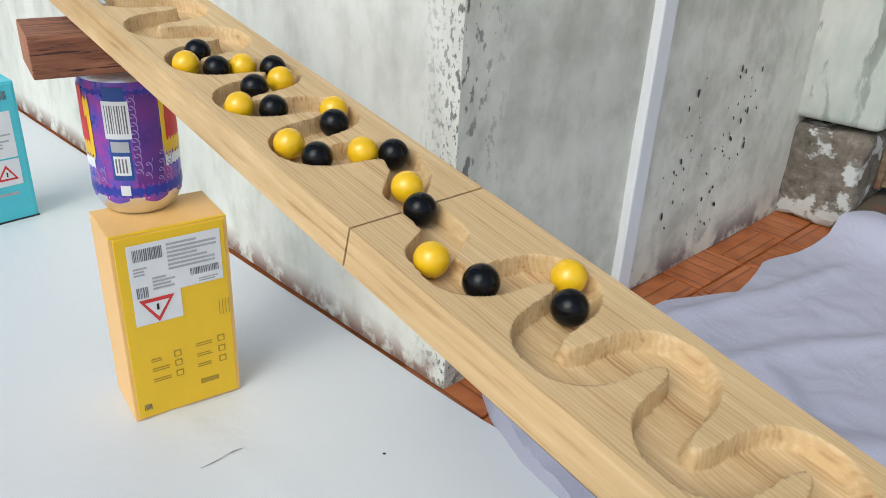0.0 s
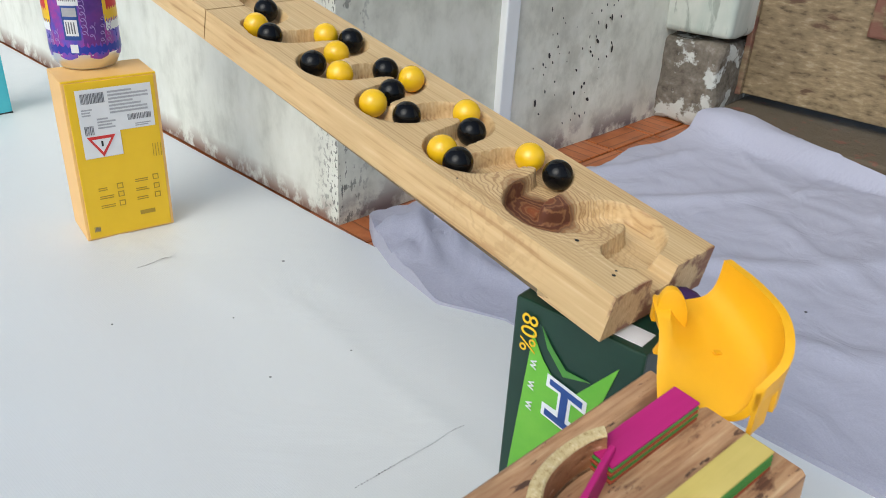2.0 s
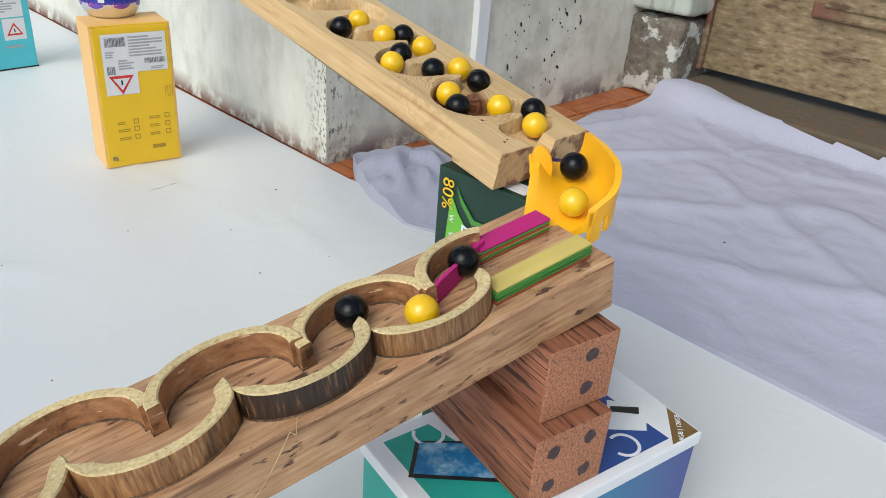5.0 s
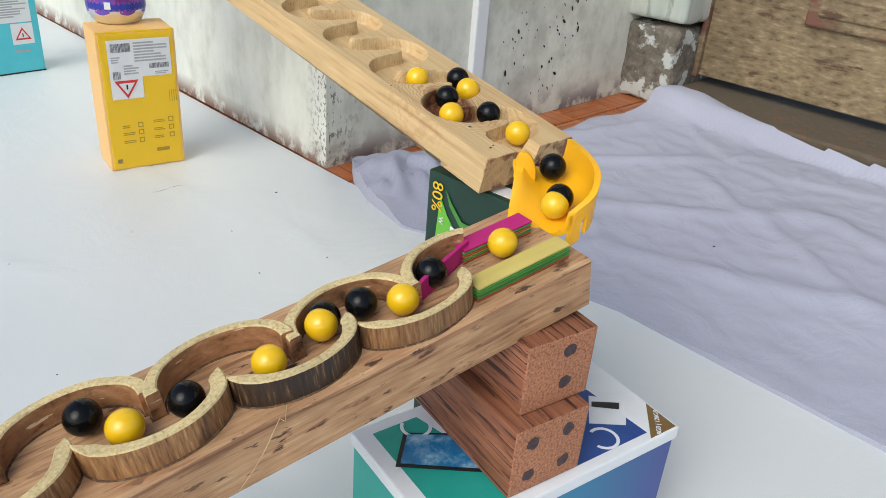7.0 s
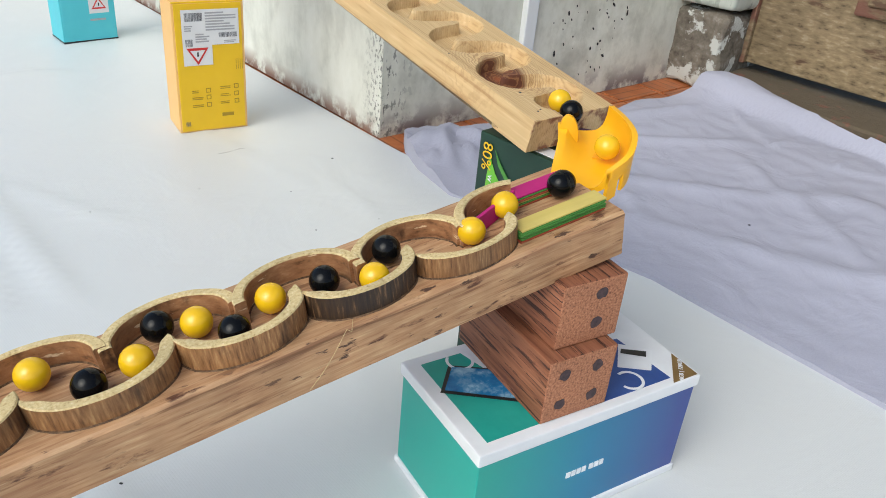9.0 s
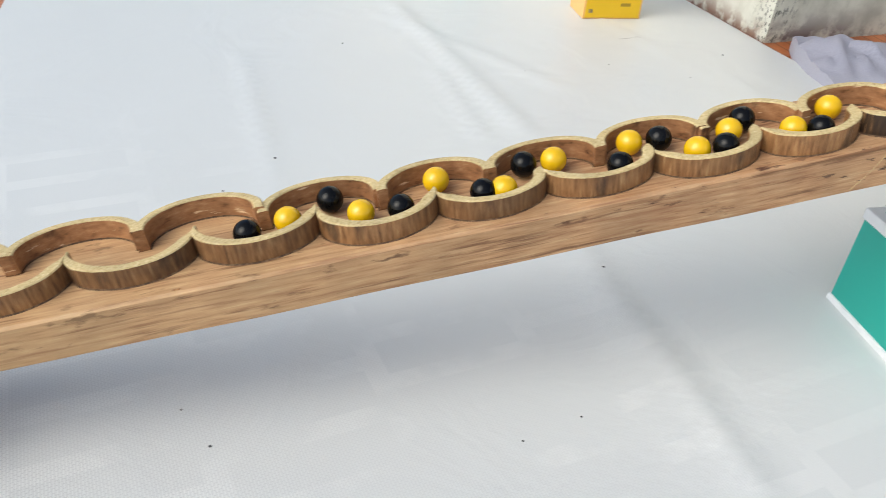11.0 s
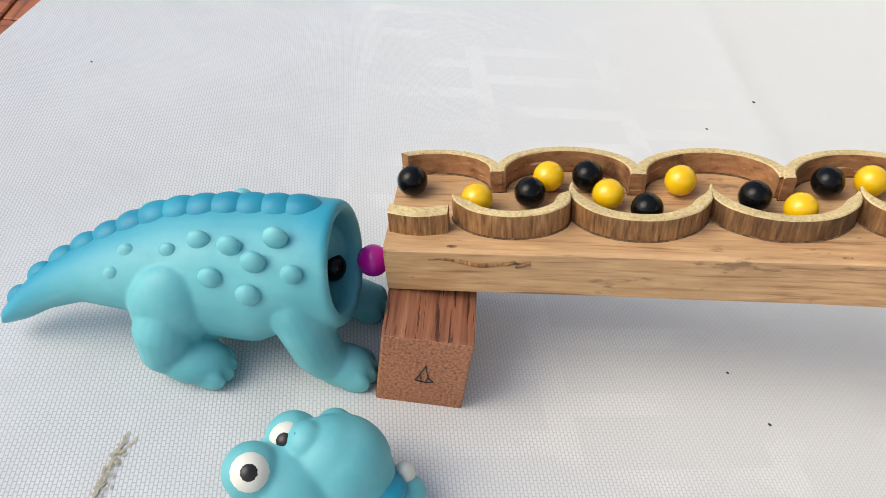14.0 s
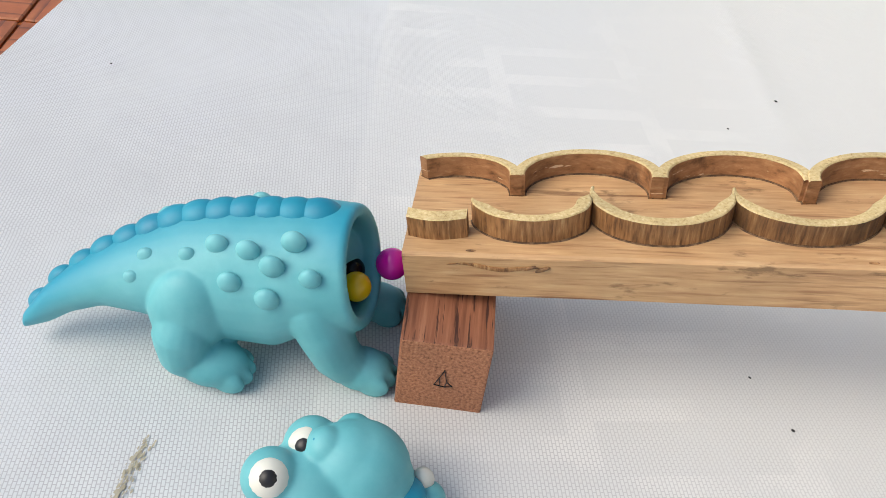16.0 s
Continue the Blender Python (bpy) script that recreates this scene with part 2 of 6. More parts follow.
blend_in(TEAK, spots(TEAK, 360, 0.54, 0.72, (0.05, 1.0, 1.0)), (0.30, 0.145, 0.065))
blend_in(TEAK, spots(TEAK, 130, 0.565, 0.65, (0.07, 0.9, 1.3)), (0.21, 0.10, 0.043))
blend_in(BARK, spots(BARK, 60, 0.55, 0.72, (1, 1, 0.3)), (0.03, 0.017, 0.01))
t = BARK.node_tree
oi, mr = t.nodes.new("ShaderNodeObjectInfo"), t.nodes.new("ShaderNodeMapRange")
mr.inputs["From Min"].default_value, mr.inputs["From Max"].default_value, mr.inputs["To Max"].default_value = 0.58, 0.95, 0.45
t.links.new(oi.outputs["Random"], mr.inputs["Value"])
mu = t.nodes.new("ShaderNodeMath")
mu.operation = "MULTIPLY"
t.links.new(mr.outputs[0], mu.inputs[0]), t.links.new(spots(BARK, 30, 0.30, 0.55, (1, 1, 0.4)), mu.inputs[1])
blend_in(BARK, mu.outputs[0], (0.022, 0.014, 0.01))
blend_in(INNER, spots(INNER, 170, 0.64, 0.68, (0.35, 0.35, 1.5)), (0.72, 0.55, 0.34))
blend_in(INNER, spots(INNER, 45, 0.58, 0.68, (1, 1, 0.5)), (0.05, 0.022, 0.012))
blend_in(SHEET, spots(SHEET, 5, 0.50, 0.62, (1, 0.6, 1)), (0.64, 0.66, 0.67))
NAIL = surface("nail_stain", [(0.03, 0.02, 0.025), (0.10, 0.06, 0.06)], 0.7, (300, 300, 300), 90, 0.4, 0.2)
blend_in(SHEET, spots(SHEET, 420, 0.77, 0.80), (0.22, 0.20, 0.18))
t = SHEET.node_tree
co = t.nodes.new("ShaderNodeTexCoord")
mp = t.nodes.new("ShaderNodeMapping")
mp.inputs["Rotation"].default_value = (0, 0, radians(40))
t.links.new(co.outputs["Object"], mp.inputs[0])
bk = t.nodes.new("ShaderNodeTexBrick")
bk.inputs["Scale"].default_value = 1.0
bk.inputs["Brick Width"].default_value, bk.inputs["Row Height"].default_value, bk.inputs["Mortar Size"].default_value = 0.0034, 0.0019, 0.00034
bk.inputs["Mortar Smooth"].default_value = 0.6
t.links.new(mp.outputs[0], bk.inputs["Vector"])
wv = t.nodes.new("ShaderNodeMath")
wv.operation = "MULTIPLY"
t.links.new(bk.outputs["Fac"], wv.inputs[0])
dt, side, rest, msk = (t.nodes.new("ShaderNode" + k) for k in ("VectorMath", "MapRange", "MapRange", "Math"))
dt.operation, msk.operation = "DOT_PRODUCT", "MULTIPLY"
dt.inputs[1].default_value = (0.7225, 0.6914, 0)
t.links.new(co.outputs["Object"], dt.inputs[0])
side.inputs["From Min"].default_value, side.inputs["From Max"].default_value = -0.5923, -0.5883
t.links.new(dt.outputs["Value"], side.inputs["Value"]), t.links.new(side.outputs[0], rest.inputs["Value"])
rest.inputs["To Min"].default_value, rest.inputs["To Max"].default_value = 1.0, 0.75
t.links.new(rest.outputs[0], msk.inputs[0]), t.links.new(spots(SHEET, 3.5, 0.20, 0.50, (1, 1, 1), ("Y", -0.12, -0.40)), msk.inputs[1])
t.links.new(msk.outputs[0], wv.inputs[1])
wk = t.nodes.new("ShaderNodeMath")
wk.operation = "MULTIPLY"
wk.inputs[1].default_value = 1.0
t.links.new(wv.outputs[0], wk.inputs[0])
old = t.nodes.new("ShaderNodeTexBrick")
old.inputs["Brick Width"].default_value, old.inputs["Row Height"].default_value, old.inputs["Mortar Size"].default_value = 0.047, 0.115, 0.0085
old.inputs["Scale"].default_value, old.inputs["Mortar Smooth"].default_value = 1.0, 0.25
t.links.new(mp.outputs[0], old.inputs["Vector"])
gh, gf = t.nodes.new("ShaderNodeMath"), t.nodes.new("ShaderNodeMath")
gh.operation, gf.operation = "MULTIPLY", "MULTIPLY"
t.links.new(old.outputs["Fac"], gh.inputs[0]), t.links.new(side.outputs[0], gh.inputs[1])
faint = t.nodes.new("ShaderNodeMapRange")
faint.inputs["To Max"].default_value = 0.38
t.links.new(spots(SHEET, 9, 0.46, 0.56, (1, 1, 1), ("Y", 0.05, -0.15)), faint.inputs["Value"])
t.links.new(gh.outputs[0], gf.inputs[0]), t.links.new(faint.outputs[0], gf.inputs[1])
blend_in(SHEET, side.outputs[0], (0.645, 0.66, 0.65))
blend_in(SHEET, gf.outputs[0], (0.78, 0.785, 0.765))
blend_in(SHEET, wk.outputs[0], (0.44, 0.44, 0.45))
bp = t.nodes.new("ShaderNodeBump")
bp.inputs["Strength"].default_value, bp.inputs["Distance"].default_value = 0.18, 0.0003
t.links.new(bk.outputs["Fac"], bp.inputs["Height"])
bp.invert = True
t.links.new(bp.outputs[0], t.nodes["Principled BSDF"].inputs["Normal"])
blend_in(DOORWOOD, spots(DOORWOOD, 22, 0.60, 0.66, (0.5, 1, 1.6)), (0.10, 0.055, 0.03))

def wrinkles(m, scale, strength, depth):
    """Fine creases over whatever relief a material has."""
    t = m.node_tree
    co, nz, bp = (t.nodes.new("ShaderNode" + q) for q in ("TexCoord", "TexNoise", "Bump"))
    nz.inputs["Scale"].default_value, nz.inputs["Detail"].default_value, nz.inputs["Distortion"].default_value = scale, 5.0, 1.2
    bp.inputs["Strength"].default_value, bp.inputs["Distance"].default_value = strength, depth
    b = t.nodes["Principled BSDF"]
    t.links.new(co.outputs["Object"], nz.inputs["Vector"]), t.links.new(nz.outputs["Fac"], bp.inputs["Height"])
    if b.inputs["Normal"].is_linked:
        t.links.new(b.inputs["Normal"].links[0].from_socket, bp.inputs["Normal"])
    t.links.new(bp.outputs[0], b.inputs["Normal"])


wrinkles(LAV, 14, 0.5, 0.006)
wrinkles(SHEET, 8, 0.5, 0.004)


# ---- mesh helpers ----
def part(name, bm, material, parent=None, label="", smooth=False, kind=""):
    me = bpy.data.meshes.new(name)
    bmesh.ops.recalc_face_normals(bm, faces=bm.faces)
    edges = [len(e.link_faces) == 2 and e.calc_face_angle(0.0) > 0.85 for e in bm.edges]
    bm.to_mesh(me)
    bm.free()
    for m in material if isinstance(material, (list, tuple)) else [material]:
        me.materials.append(m)
    if smooth:
        for e, sharp in zip(me.edges, edges):
            e.use_edge_sharp = sharp
        for p in me.polygons:
            p.use_smooth = True
    ob = new(name, me)
    if parent:
        ob.parent = parent
    return tagged(ob, label, kind=kind)


def thing(name, m, label, category, group=""):
    ob = new(name)
    ob.empty_display_size = 0.01
    ob.matrix_basis = m
    return tagged(ob, label, category, group)


def box(x0, x1, y0, y1, z0, z1, bevel=0.0008, seg=2, bm=None, m=None):
    bm = bm or bmesh.new()
    got = bmesh.ops.create_cube(bm, size=1.0)
    for v in got["verts"]:
        v.co = Vector(((x0, x1)[v.co.x > 0], (y0, y1)[v.co.y > 0], (z0, z1)[v.co.z > 0]))
    if bevel:
        vs = set(got["verts"])
        es = [e for e in bm.edges if e.verts[0] in vs and e.verts[1] in vs]
        got = bmesh.ops.bevel(bm, geom=es, offset=bevel, segments=seg, affect="EDGES", profile=0.6)
        vs = got["verts"]
    if m:
        for v in (got["verts"]):
            v.co = m @ v.co
    return bm


def ball(r, sx=1, sy=1, sz=1, at=(0, 0, 0), seg=20, bm=None, turn=None):
    bm = bm or bmesh.new()
    m = Matrix.Translation(at) @ (turn or Matrix()) @ Matrix.Diagonal((sx, sy, sz, 1))
    bmesh.ops.create_uvsphere(bm, u_segments=seg, v_segments=max(8, seg * 2 // 3), radius=r, matrix=m)
    return bm


def plate(points, z0, z1, bm=None, bevel=0.0):
    """A flat plate with that outline in x and y."""
    bm = bm or bmesh.new()
    f = bm.faces.new([bm.verts.new((x, y, z0)) for x, y in points])
    up = bmesh.ops.extrude_face_region(bm, geom=[f])["geom"]
    bmesh.ops.translate(bm, vec=(0, 0, z1 - z0), verts=[g for g in up if isinstance(g, bmesh.types.BMVert)])
    return bm


def loft(rings, closed=True, caps=True, bm=None):
    bm = bm or bmesh.new()
    rows = [[bm.verts.new(p) for p in r] for r in rings]
    n = len(rows[0])
    for a, b in zip(rows, rows[1:]):
        for i in range(n if closed else n - 1):
            bm.faces.new((a[i], a[(i + 1) % n], b[(i + 1) % n], b[i]))
    if caps:
        bm.faces.new(rows[0]), bm.faces.new(rows[-1][::-1])
    return bm


def lettering(text, size, material, parent, m, name="lettering", align="CENTER"):
    cu = bpy.data.curves.new(name, "FONT")
    cu.body, cu.size, cu.extrude, cu.align_x, cu.align_y = text, size, 0.00012, align, "CENTER"
    tmp = bpy.data.objects.new("tmp", cu)
    scene.collection.objects.link(tmp)
    me = bpy.data.meshes.new_from_object(tmp.evaluated_get(bpy.context.evaluated_depsgraph_get()))
    bpy.data.objects.remove(tmp)
    me.materials.clear()
    me.materials.append(material)
    ob = new(name, me)
    ob.parent = parent
    ob.matrix_basis = m
    return ob


def frame_of(o, u, up=(0, 0, 1)):
    """A pose with x along u, y level across it and z upwards."""
    u = Vector(u).normalized()
    v = Vector(up).cross(u).normalized()
    w = u.cross(v)
    return Matrix.Translation(o) @ Matrix((u, v, w)).transposed().to_4x4()


# ---- the two tracks: frames and marble line ----
UPPER = frame_of((-0.036, 0.386, 0.286), (0.68715, -0.71002, -0.15392))
LOWER = frame_of((-0.364, -0.416, 0.0800), (0.76781, 0.61785, 0.1658))
R_BALL = 0.0078
JOG = [(-2.0, -0.0425, 0.061), (-1.75, -0.027, 0.055), (-1.5, -0.012, 0.039), (-1.1, 0.008, 0.038), (-0.8, 0.022, 0.036), (-0.65, 0.031, 0.018), (-0.5, 0.044, 0.016)]


def upper_line(p):
    """u and v of the upper groove's middle after p bends from the one beside the joint."""
    if -2.0 < p < -0.5:
        for a, b in zip(JOG, JOG[1:]):
            if a[0] <= p <= b[0]:
                k = (p - a[0]) / (b[0] - a[0])
                return a[1] + k * (b[1] - a[1]), a[2] + k * (b[2] - a[2])
    v = 0.0385 + 0.0225 * math.cos(2 * math.pi * p)
    if p > 4.3:
        v = 0.0385 + (0.0225 * math.cos(2 * math.pi * 4.3)) * max(0.0, 1 - (p - 4.3) / 0.15) - 0.002
    return 0.0725 + 0.0575 * (p + 0.06 * math.sin(4 * math.pi * p)), v


# along the lower plank: where near walls and far walls meet, and the outer lines of both
NEAR_TIPS = [0.7358, 0.6742, 0.6133, 0.5508, 0.4845, 0.4187, 0.3559, 0.2891, 0.2210, 0.1526, 0.0857, 0.0290]
FAR_TIPS = [0.7085, 0.6466, 0.5844, 0.5220, 0.4580, 0.3903, 0.3262, 0.2587, 0.1900, 0.1195, 0.0500]
NEAR_EDGE = ((0.015, 0.0125), (0.057, 0.0095), (0.117, 0.0100), (0.183, 0.0130), (0.250, 0.0125), (0.311, 0.0060), (0.376, 0.0070), (0.446, 0.0075), (0.508, 0.0045), (0.570, 0.0040), (0.634, 0.0040), (0.700, 0.0015))
FAR_EDGE = ((0.020, 0.0645), (0.085, 0.0690), (0.155, 0.0700), (0.226, 0.0690), (0.300, 0.0635), (0.362, 0.0600), (0.429, 0.0595), (0.490, 0.0610), (0.560, 0.0600), (0.627, 0.0545), (0.686, 0.0535), (0.730, 0.0530))
NEAR_TIP_V = ((0.029, 0.0200), (0.086, 0.0330), (0.153, 0.0340), (0.221, 0.0365), (0.289, 0.0320), (0.356, 0.0265), (0.419, 0.0265), (0.485, 0.0270), (0.551, 0.0250), (0.613, 0.0245), (0.674, 0.0210), (0.736, 0.0165))
FAR_TIP_V = ((0.050, 0.0470), (0.120, 0.0480), (0.190, 0.0475), (0.259, 0.0445), (0.326, 0.0400), (0.390, 0.0385), (0.458, 0.0395), (0.522, 0.0400), (0.584, 0.0350), (0.647, 0.0310), (0.709, 0.0265))


def on_line(table, u):
    return float(np.interp(u, [q[0] for q in table], [q[1] for q in table]))


BENDS = [(-1.5, 0.768), (-1.0, NEAR_TIPS[0])]
for k, far_tip in enumerate(FAR_TIPS):
    BENDS += [(k - 0.5, far_tip), (float(k), NEAR_TIPS[k + 1])]
BENDS[-1] = (10.0, 0.0270)
BENDS.append((10.45, -0.0020))


def lower_line(p):
    """u and v of a marble after p bends of the lower track."""
    u = on_line(BENDS, p) - 0.0018 * math.sin(4 * math.pi * p) * (-1.0 < p < 9.5)
    if u > 0.70:
        lo, hi = np.interp(u, (0.70, 0.74, 0.78), (0.0240, 0.0255, 0.0320)), np.interp(u, (0.70, 0.74, 0.78), (0.0380, 0.0375, 0.0345))
    else:
        lo, hi = on_line(NEAR_EDGE, u) + 0.0148, on_line(FAR_EDGE, u) - 0.0146
    v = 0.5 * (lo + hi) + 0.5 * (hi - lo) * math.cos(2 * math.pi * p)
    if p > 9.5:
        v = lo + (0.0465 - lo) * min(1.0, (p - 9.5) / 0.95)
    return u, float(v)


# ---- setting ----
def fold_height(x, y):
    """Creases of the big sheet."""
    z = 0.0014 * noise.noise((3.0 * x, 3.0 * y, 0.3)) + 0.0010 * noise.noise((9 * x, 9 * y, 1.7)) + 0.0005 * (1 - abs(noise.noise((15 * x + 8 * y, 15 * y, 2.2)))) ** 3
    for (ax, ay), (bx, by), h, w in CREASES:
        dx, dy = bx - ax, by - ay
        ln = math.hypot(dx, dy)
        k = ((x - ax) * dx + (y - ay) * dy) / ln / ln
        if -0.1 < k < 1.1:
            d = abs((x - ax) * dy - (y - ay) * dx) / ln
            d += 0.006 * noise.noise((12 * k * ln, 4.0, h * 900))
            z += h * math.exp(-(d / w) ** 2) * max(0.0, min(1.0, (k + 0.1) * 8, (1.1 - k) * 8))
    return z


CREASES = [((-0.62, 0.58), (-0.20, 0.22), 0.0045, 0.010), ((-0.07, 0.035), (0.12, -0.165), 0.0040, 0.010), ((-0.045, -0.01), (0.07, -0.16), 0.0022, 0.006),
           ((-0.54, 0.19), (-0.32, -0.04), 0.0026, 0.006), ((-0.48, -0.345), (-0.70, -0.10), 0.0016, 0.004), ((-0.62, -0.56), (-0.46, -0.40), 0.0014, 0.004),
           ((-0.80, 0.42), (-0.52, 0.74), 0.007, 0.014), ((-0.25, -0.11), (-0.15, -0.26), 0.0016, 0.008), ((-0.48, 0.42), (-0.20, 0.34), 0.0022, 0.008),
           ((-0.02, 0.50), (0.16, 0.30), 0.0018, 0.008), ((-0.36, 0.70), (-0.05, 0.48), 0.0016, 0.008), ((-0.33, 0.29), (-0.22, 0.17), 0.0030, 0.006), ((0.02, 0.30), (0.10, 0.12), 0.0018, 0.006)]


def inside(x, y, poly):
    hit = False
    for (ax, ay), (bx, by) in zip(poly, poly[1:] + poly[:1]):
        if (ay > y) != (by > y) and x < ax + (y - ay) / (by - ay) * (bx - ax):
            hit = not hit
    return hit


def cloth(name, poly, step, height, material, label, category):
    """A thin sheet over the inside of an outline, with that height; its rim is snapped to the outline."""
    xs, ys = [p[0] for p in poly], [p[1] for p in poly]
    bm = bmesh.new()
    nx, ny = int((max(xs) - min(xs)) / step) + 2, int((max(ys) - min(ys)) / step) + 2
    grid = {}
    for i in range(nx):
        for j in range(ny):
            x, y = min(xs) + i * step, min(ys) + j * step
            if inside(x, y, poly):
                grid[i, j] = bm.verts.new((x, y, height(x, y)))
    for (i, j), v in list(grid.items()):
        q = [grid.get(k) for k in ((i, j), (i + 1, j), (i + 1, j + 1), (i, j + 1))]
        if all(q):
            bm.faces.new(q)
        elif sum(p is not None for p in q) == 3:
            bm.faces.new([p for p in q if p])
    edge = [v for v in bm.verts if v.is_boundary]
    for v in edge:
        best = None
        for (ax, ay), (bx, by) in zip(poly, poly[1:] + poly[:1]):
            dx, dy = bx - ax, by - ay
            k = max(0, min(1, ((v.co.x - ax) * dx + (v.co.y - ay) * dy) / (dx * dx + dy * dy)))
            d = math.hypot(v.co.x - ax - k * dx, v.co.y - ay - k * dy)
            if best is None or d < best[0]:
                best = d, ax + k * dx, ay + k * dy
        if best[0] < 1.5 * step:
            v.co.x, v.co.y = best[1], best[2]
    rim = bmesh.ops.extrude_edge_only(bm, edges=[e for e in bm.edges if e.is_boundary])["geom"]
    for v in rim:
        if isinstance(v, bmesh.types.BMVert):
            v.co.z = 0.0006
    ob = part(name, bm, material, None, label, True)
    return tagged(ob, category=category)


floor = part("floor", box(-4, 4, -4, 4, -0.10, -0.0035, 0), TILE, None, "orange brown clay tile floor", kind="structure")
# unseen wide ground, added to bounce sky light onto upright faces
ground = part("ground", box(-60, 60, -60, 60, -0.5, -0.102, 0), CONCRETE, None, "unseen plain cement ground added to bounce light", kind="structure")
SHEET_LINE = [(-0.55, -1.4), (-0.776, -0.455), (-0.845, -0.365), (-0.80, 0.0), (-0.775, -0.02), (-0.80, 0.05), (-1.02, 0.30), (-1.9, 1.3), (-1.6, 2.12), (-0.742, 1.335), (-0.251, 0.882), (-0.0, 0.652), (0.045, 0.612), (0.37, 0.39), (0.53, 0.245), (1.33, -0.52), (1.0, -1.4)]
cloth("plastic_sheet", SHEET_LINE, 0.011, lambda x, y: 0.0022 + max(0.0, fold_height(x, y)), SHEET, "large white woven plastic sheet spread over the floor", "sheet")
LAV_LINE = [(0.036, 0.66), (0.045, 0.62), (0.069, 0.569), (0.118, 0.503), (0.181, 0.482), (0.224, 0.441), (0.34, 0.372), (0.50, 0.225), (1.2, -0.42), (1.6, 0.1), (1.0, 0.56), (0.75, 0.775), (0.665, 0.85), (0.602, 0.92), (0.575, 0.972), (0.546, 0.998), (0.508, 1.018), (0.485, 1.015), (0.44, 0.985), (0.372, 0.945), (0.352, 0.91), (0.318, 0.86), (0.231, 0.835), (0.16, 0.76), (0.09, 0.70)]


def rumple(x, y):
    z = 0.006 + 0.004 * noise.noise((5 * x + 2, 5 * y, 0.5)) + 0.0016 * noise.noise((19 * x, 15 * y, 3.1))
    for (ax, ay), (bx, by), h, w in LAV_FOLDS:
        dx, dy = bx - ax, by - ay
        ln = math.hypot(dx, dy)
        k = ((x - ax) * dx + (y - ay) * dy) / ln / ln
        if -0.15 < k < 1.15:
            d = ((x - ax) * dy - (y - ay) * dx) / ln + 0.012 * noise.noise((7 * k * ln, 2.0, 300 * w))
            z += h * math.exp(-(d / w) ** 2) * max(0.0, min(1.0, (k + 0.15) * 5, (1.15 - k) * 5))
    z += 0.030 * math.exp(-((x - 0.512) ** 2 + (y - 1.005) ** 2) / 0.0022)
    for (ax, ay), (bx, by) in zip(FLAP, FLAP[1:]):
        dx, dy = bx - ax, by - ay
        ln = math.hypot(dx, dy)
        k = ((x - ax) * dx + (y - ay) * dy) / ln / ln
        if 0 <= k < 1:
            d = (dx * (y - ay) - dy * (x - ax)) / ln
            if -0.01 < d < 0.12:
                z += 0.0035 * max(0.0, min(1.0, (d + 0.004) / 0.010)) * (1 - max(0.0, d) / 0.12)
    z += 0.0013 * (1 - abs(noise.noise((21 * x + 9 * y, 12 * y - 8 * x, 5.1)))) ** 4 + 0.0014 * noise.noise((44 * x, 40 * y, 9.3))
    bunch = math.exp(-((x - 0.10) ** 2 + (y - 0.62) ** 2) / 0.006)
    z += bunch * (0.018 + 0.030 * abs(noise.noise((34 * x + 14 * y, 12 * y - 10 * x, 8.8))))
    dx, dy = x - 0.4576, y - 1.1306
    along, across = 0.765 * dx - 0.644 * dy, 0.644 * dx + 0.765 * dy
    if along > 0.0:
        k = max(0.0, min(1.0, (across + 0.105) / 0.030))
        z = max(z, 0.037 * k * k * (3 - 2 * k) + 0.4 * (z - 0.006))
    return max(0.0015, z)


FLAP = [(0.510, 1.030), (0.522, 0.905), (0.554, 0.800), (0.624, 0.731), (0.684, 0.714), (0.80, 0.66)]
LAV_FOLDS = [((0.545, 0.99), (0.60, 0.88), 0.010, 0.016), ((0.24, 0.80), (0.46, 0.93), 0.007, 0.012),
             ((0.20, 0.70), (0.50, 0.80), 0.006, 0.014), ((0.25, 0.60), (0.62, 0.62), 0.005, 0.016), ((0.16, 0.56), (0.30, 0.46), 0.007, 0.010), ((0.34, 0.50), (0.75, 0.36), 0.005, 0.018),
             ((0.10, 0.66), (0.22, 0.56), 0.010, 0.010), ((0.30, 0.72), (0.34, 0.52), 0.004, 0.012), ((0.50, 0.72), (0.60, 0.40), 0.004, 0.014), ((0.62, 0.62), (0.95, 0.20), 0.006, 0.020)]
cloth("crumpled_cloth", LAV_LINE, 0.006, rumple, LAV, "thin lavender white cloth lying crumpled on the tiles", "cloth")

CORNER = Vector((0.003, 0.659, 0))
LEFT_WAY, RIGHT_WAY = Vector((-0.735, 0.678, 0)).normalized(), Vector((0.694, 0.72, 0)).normalized()


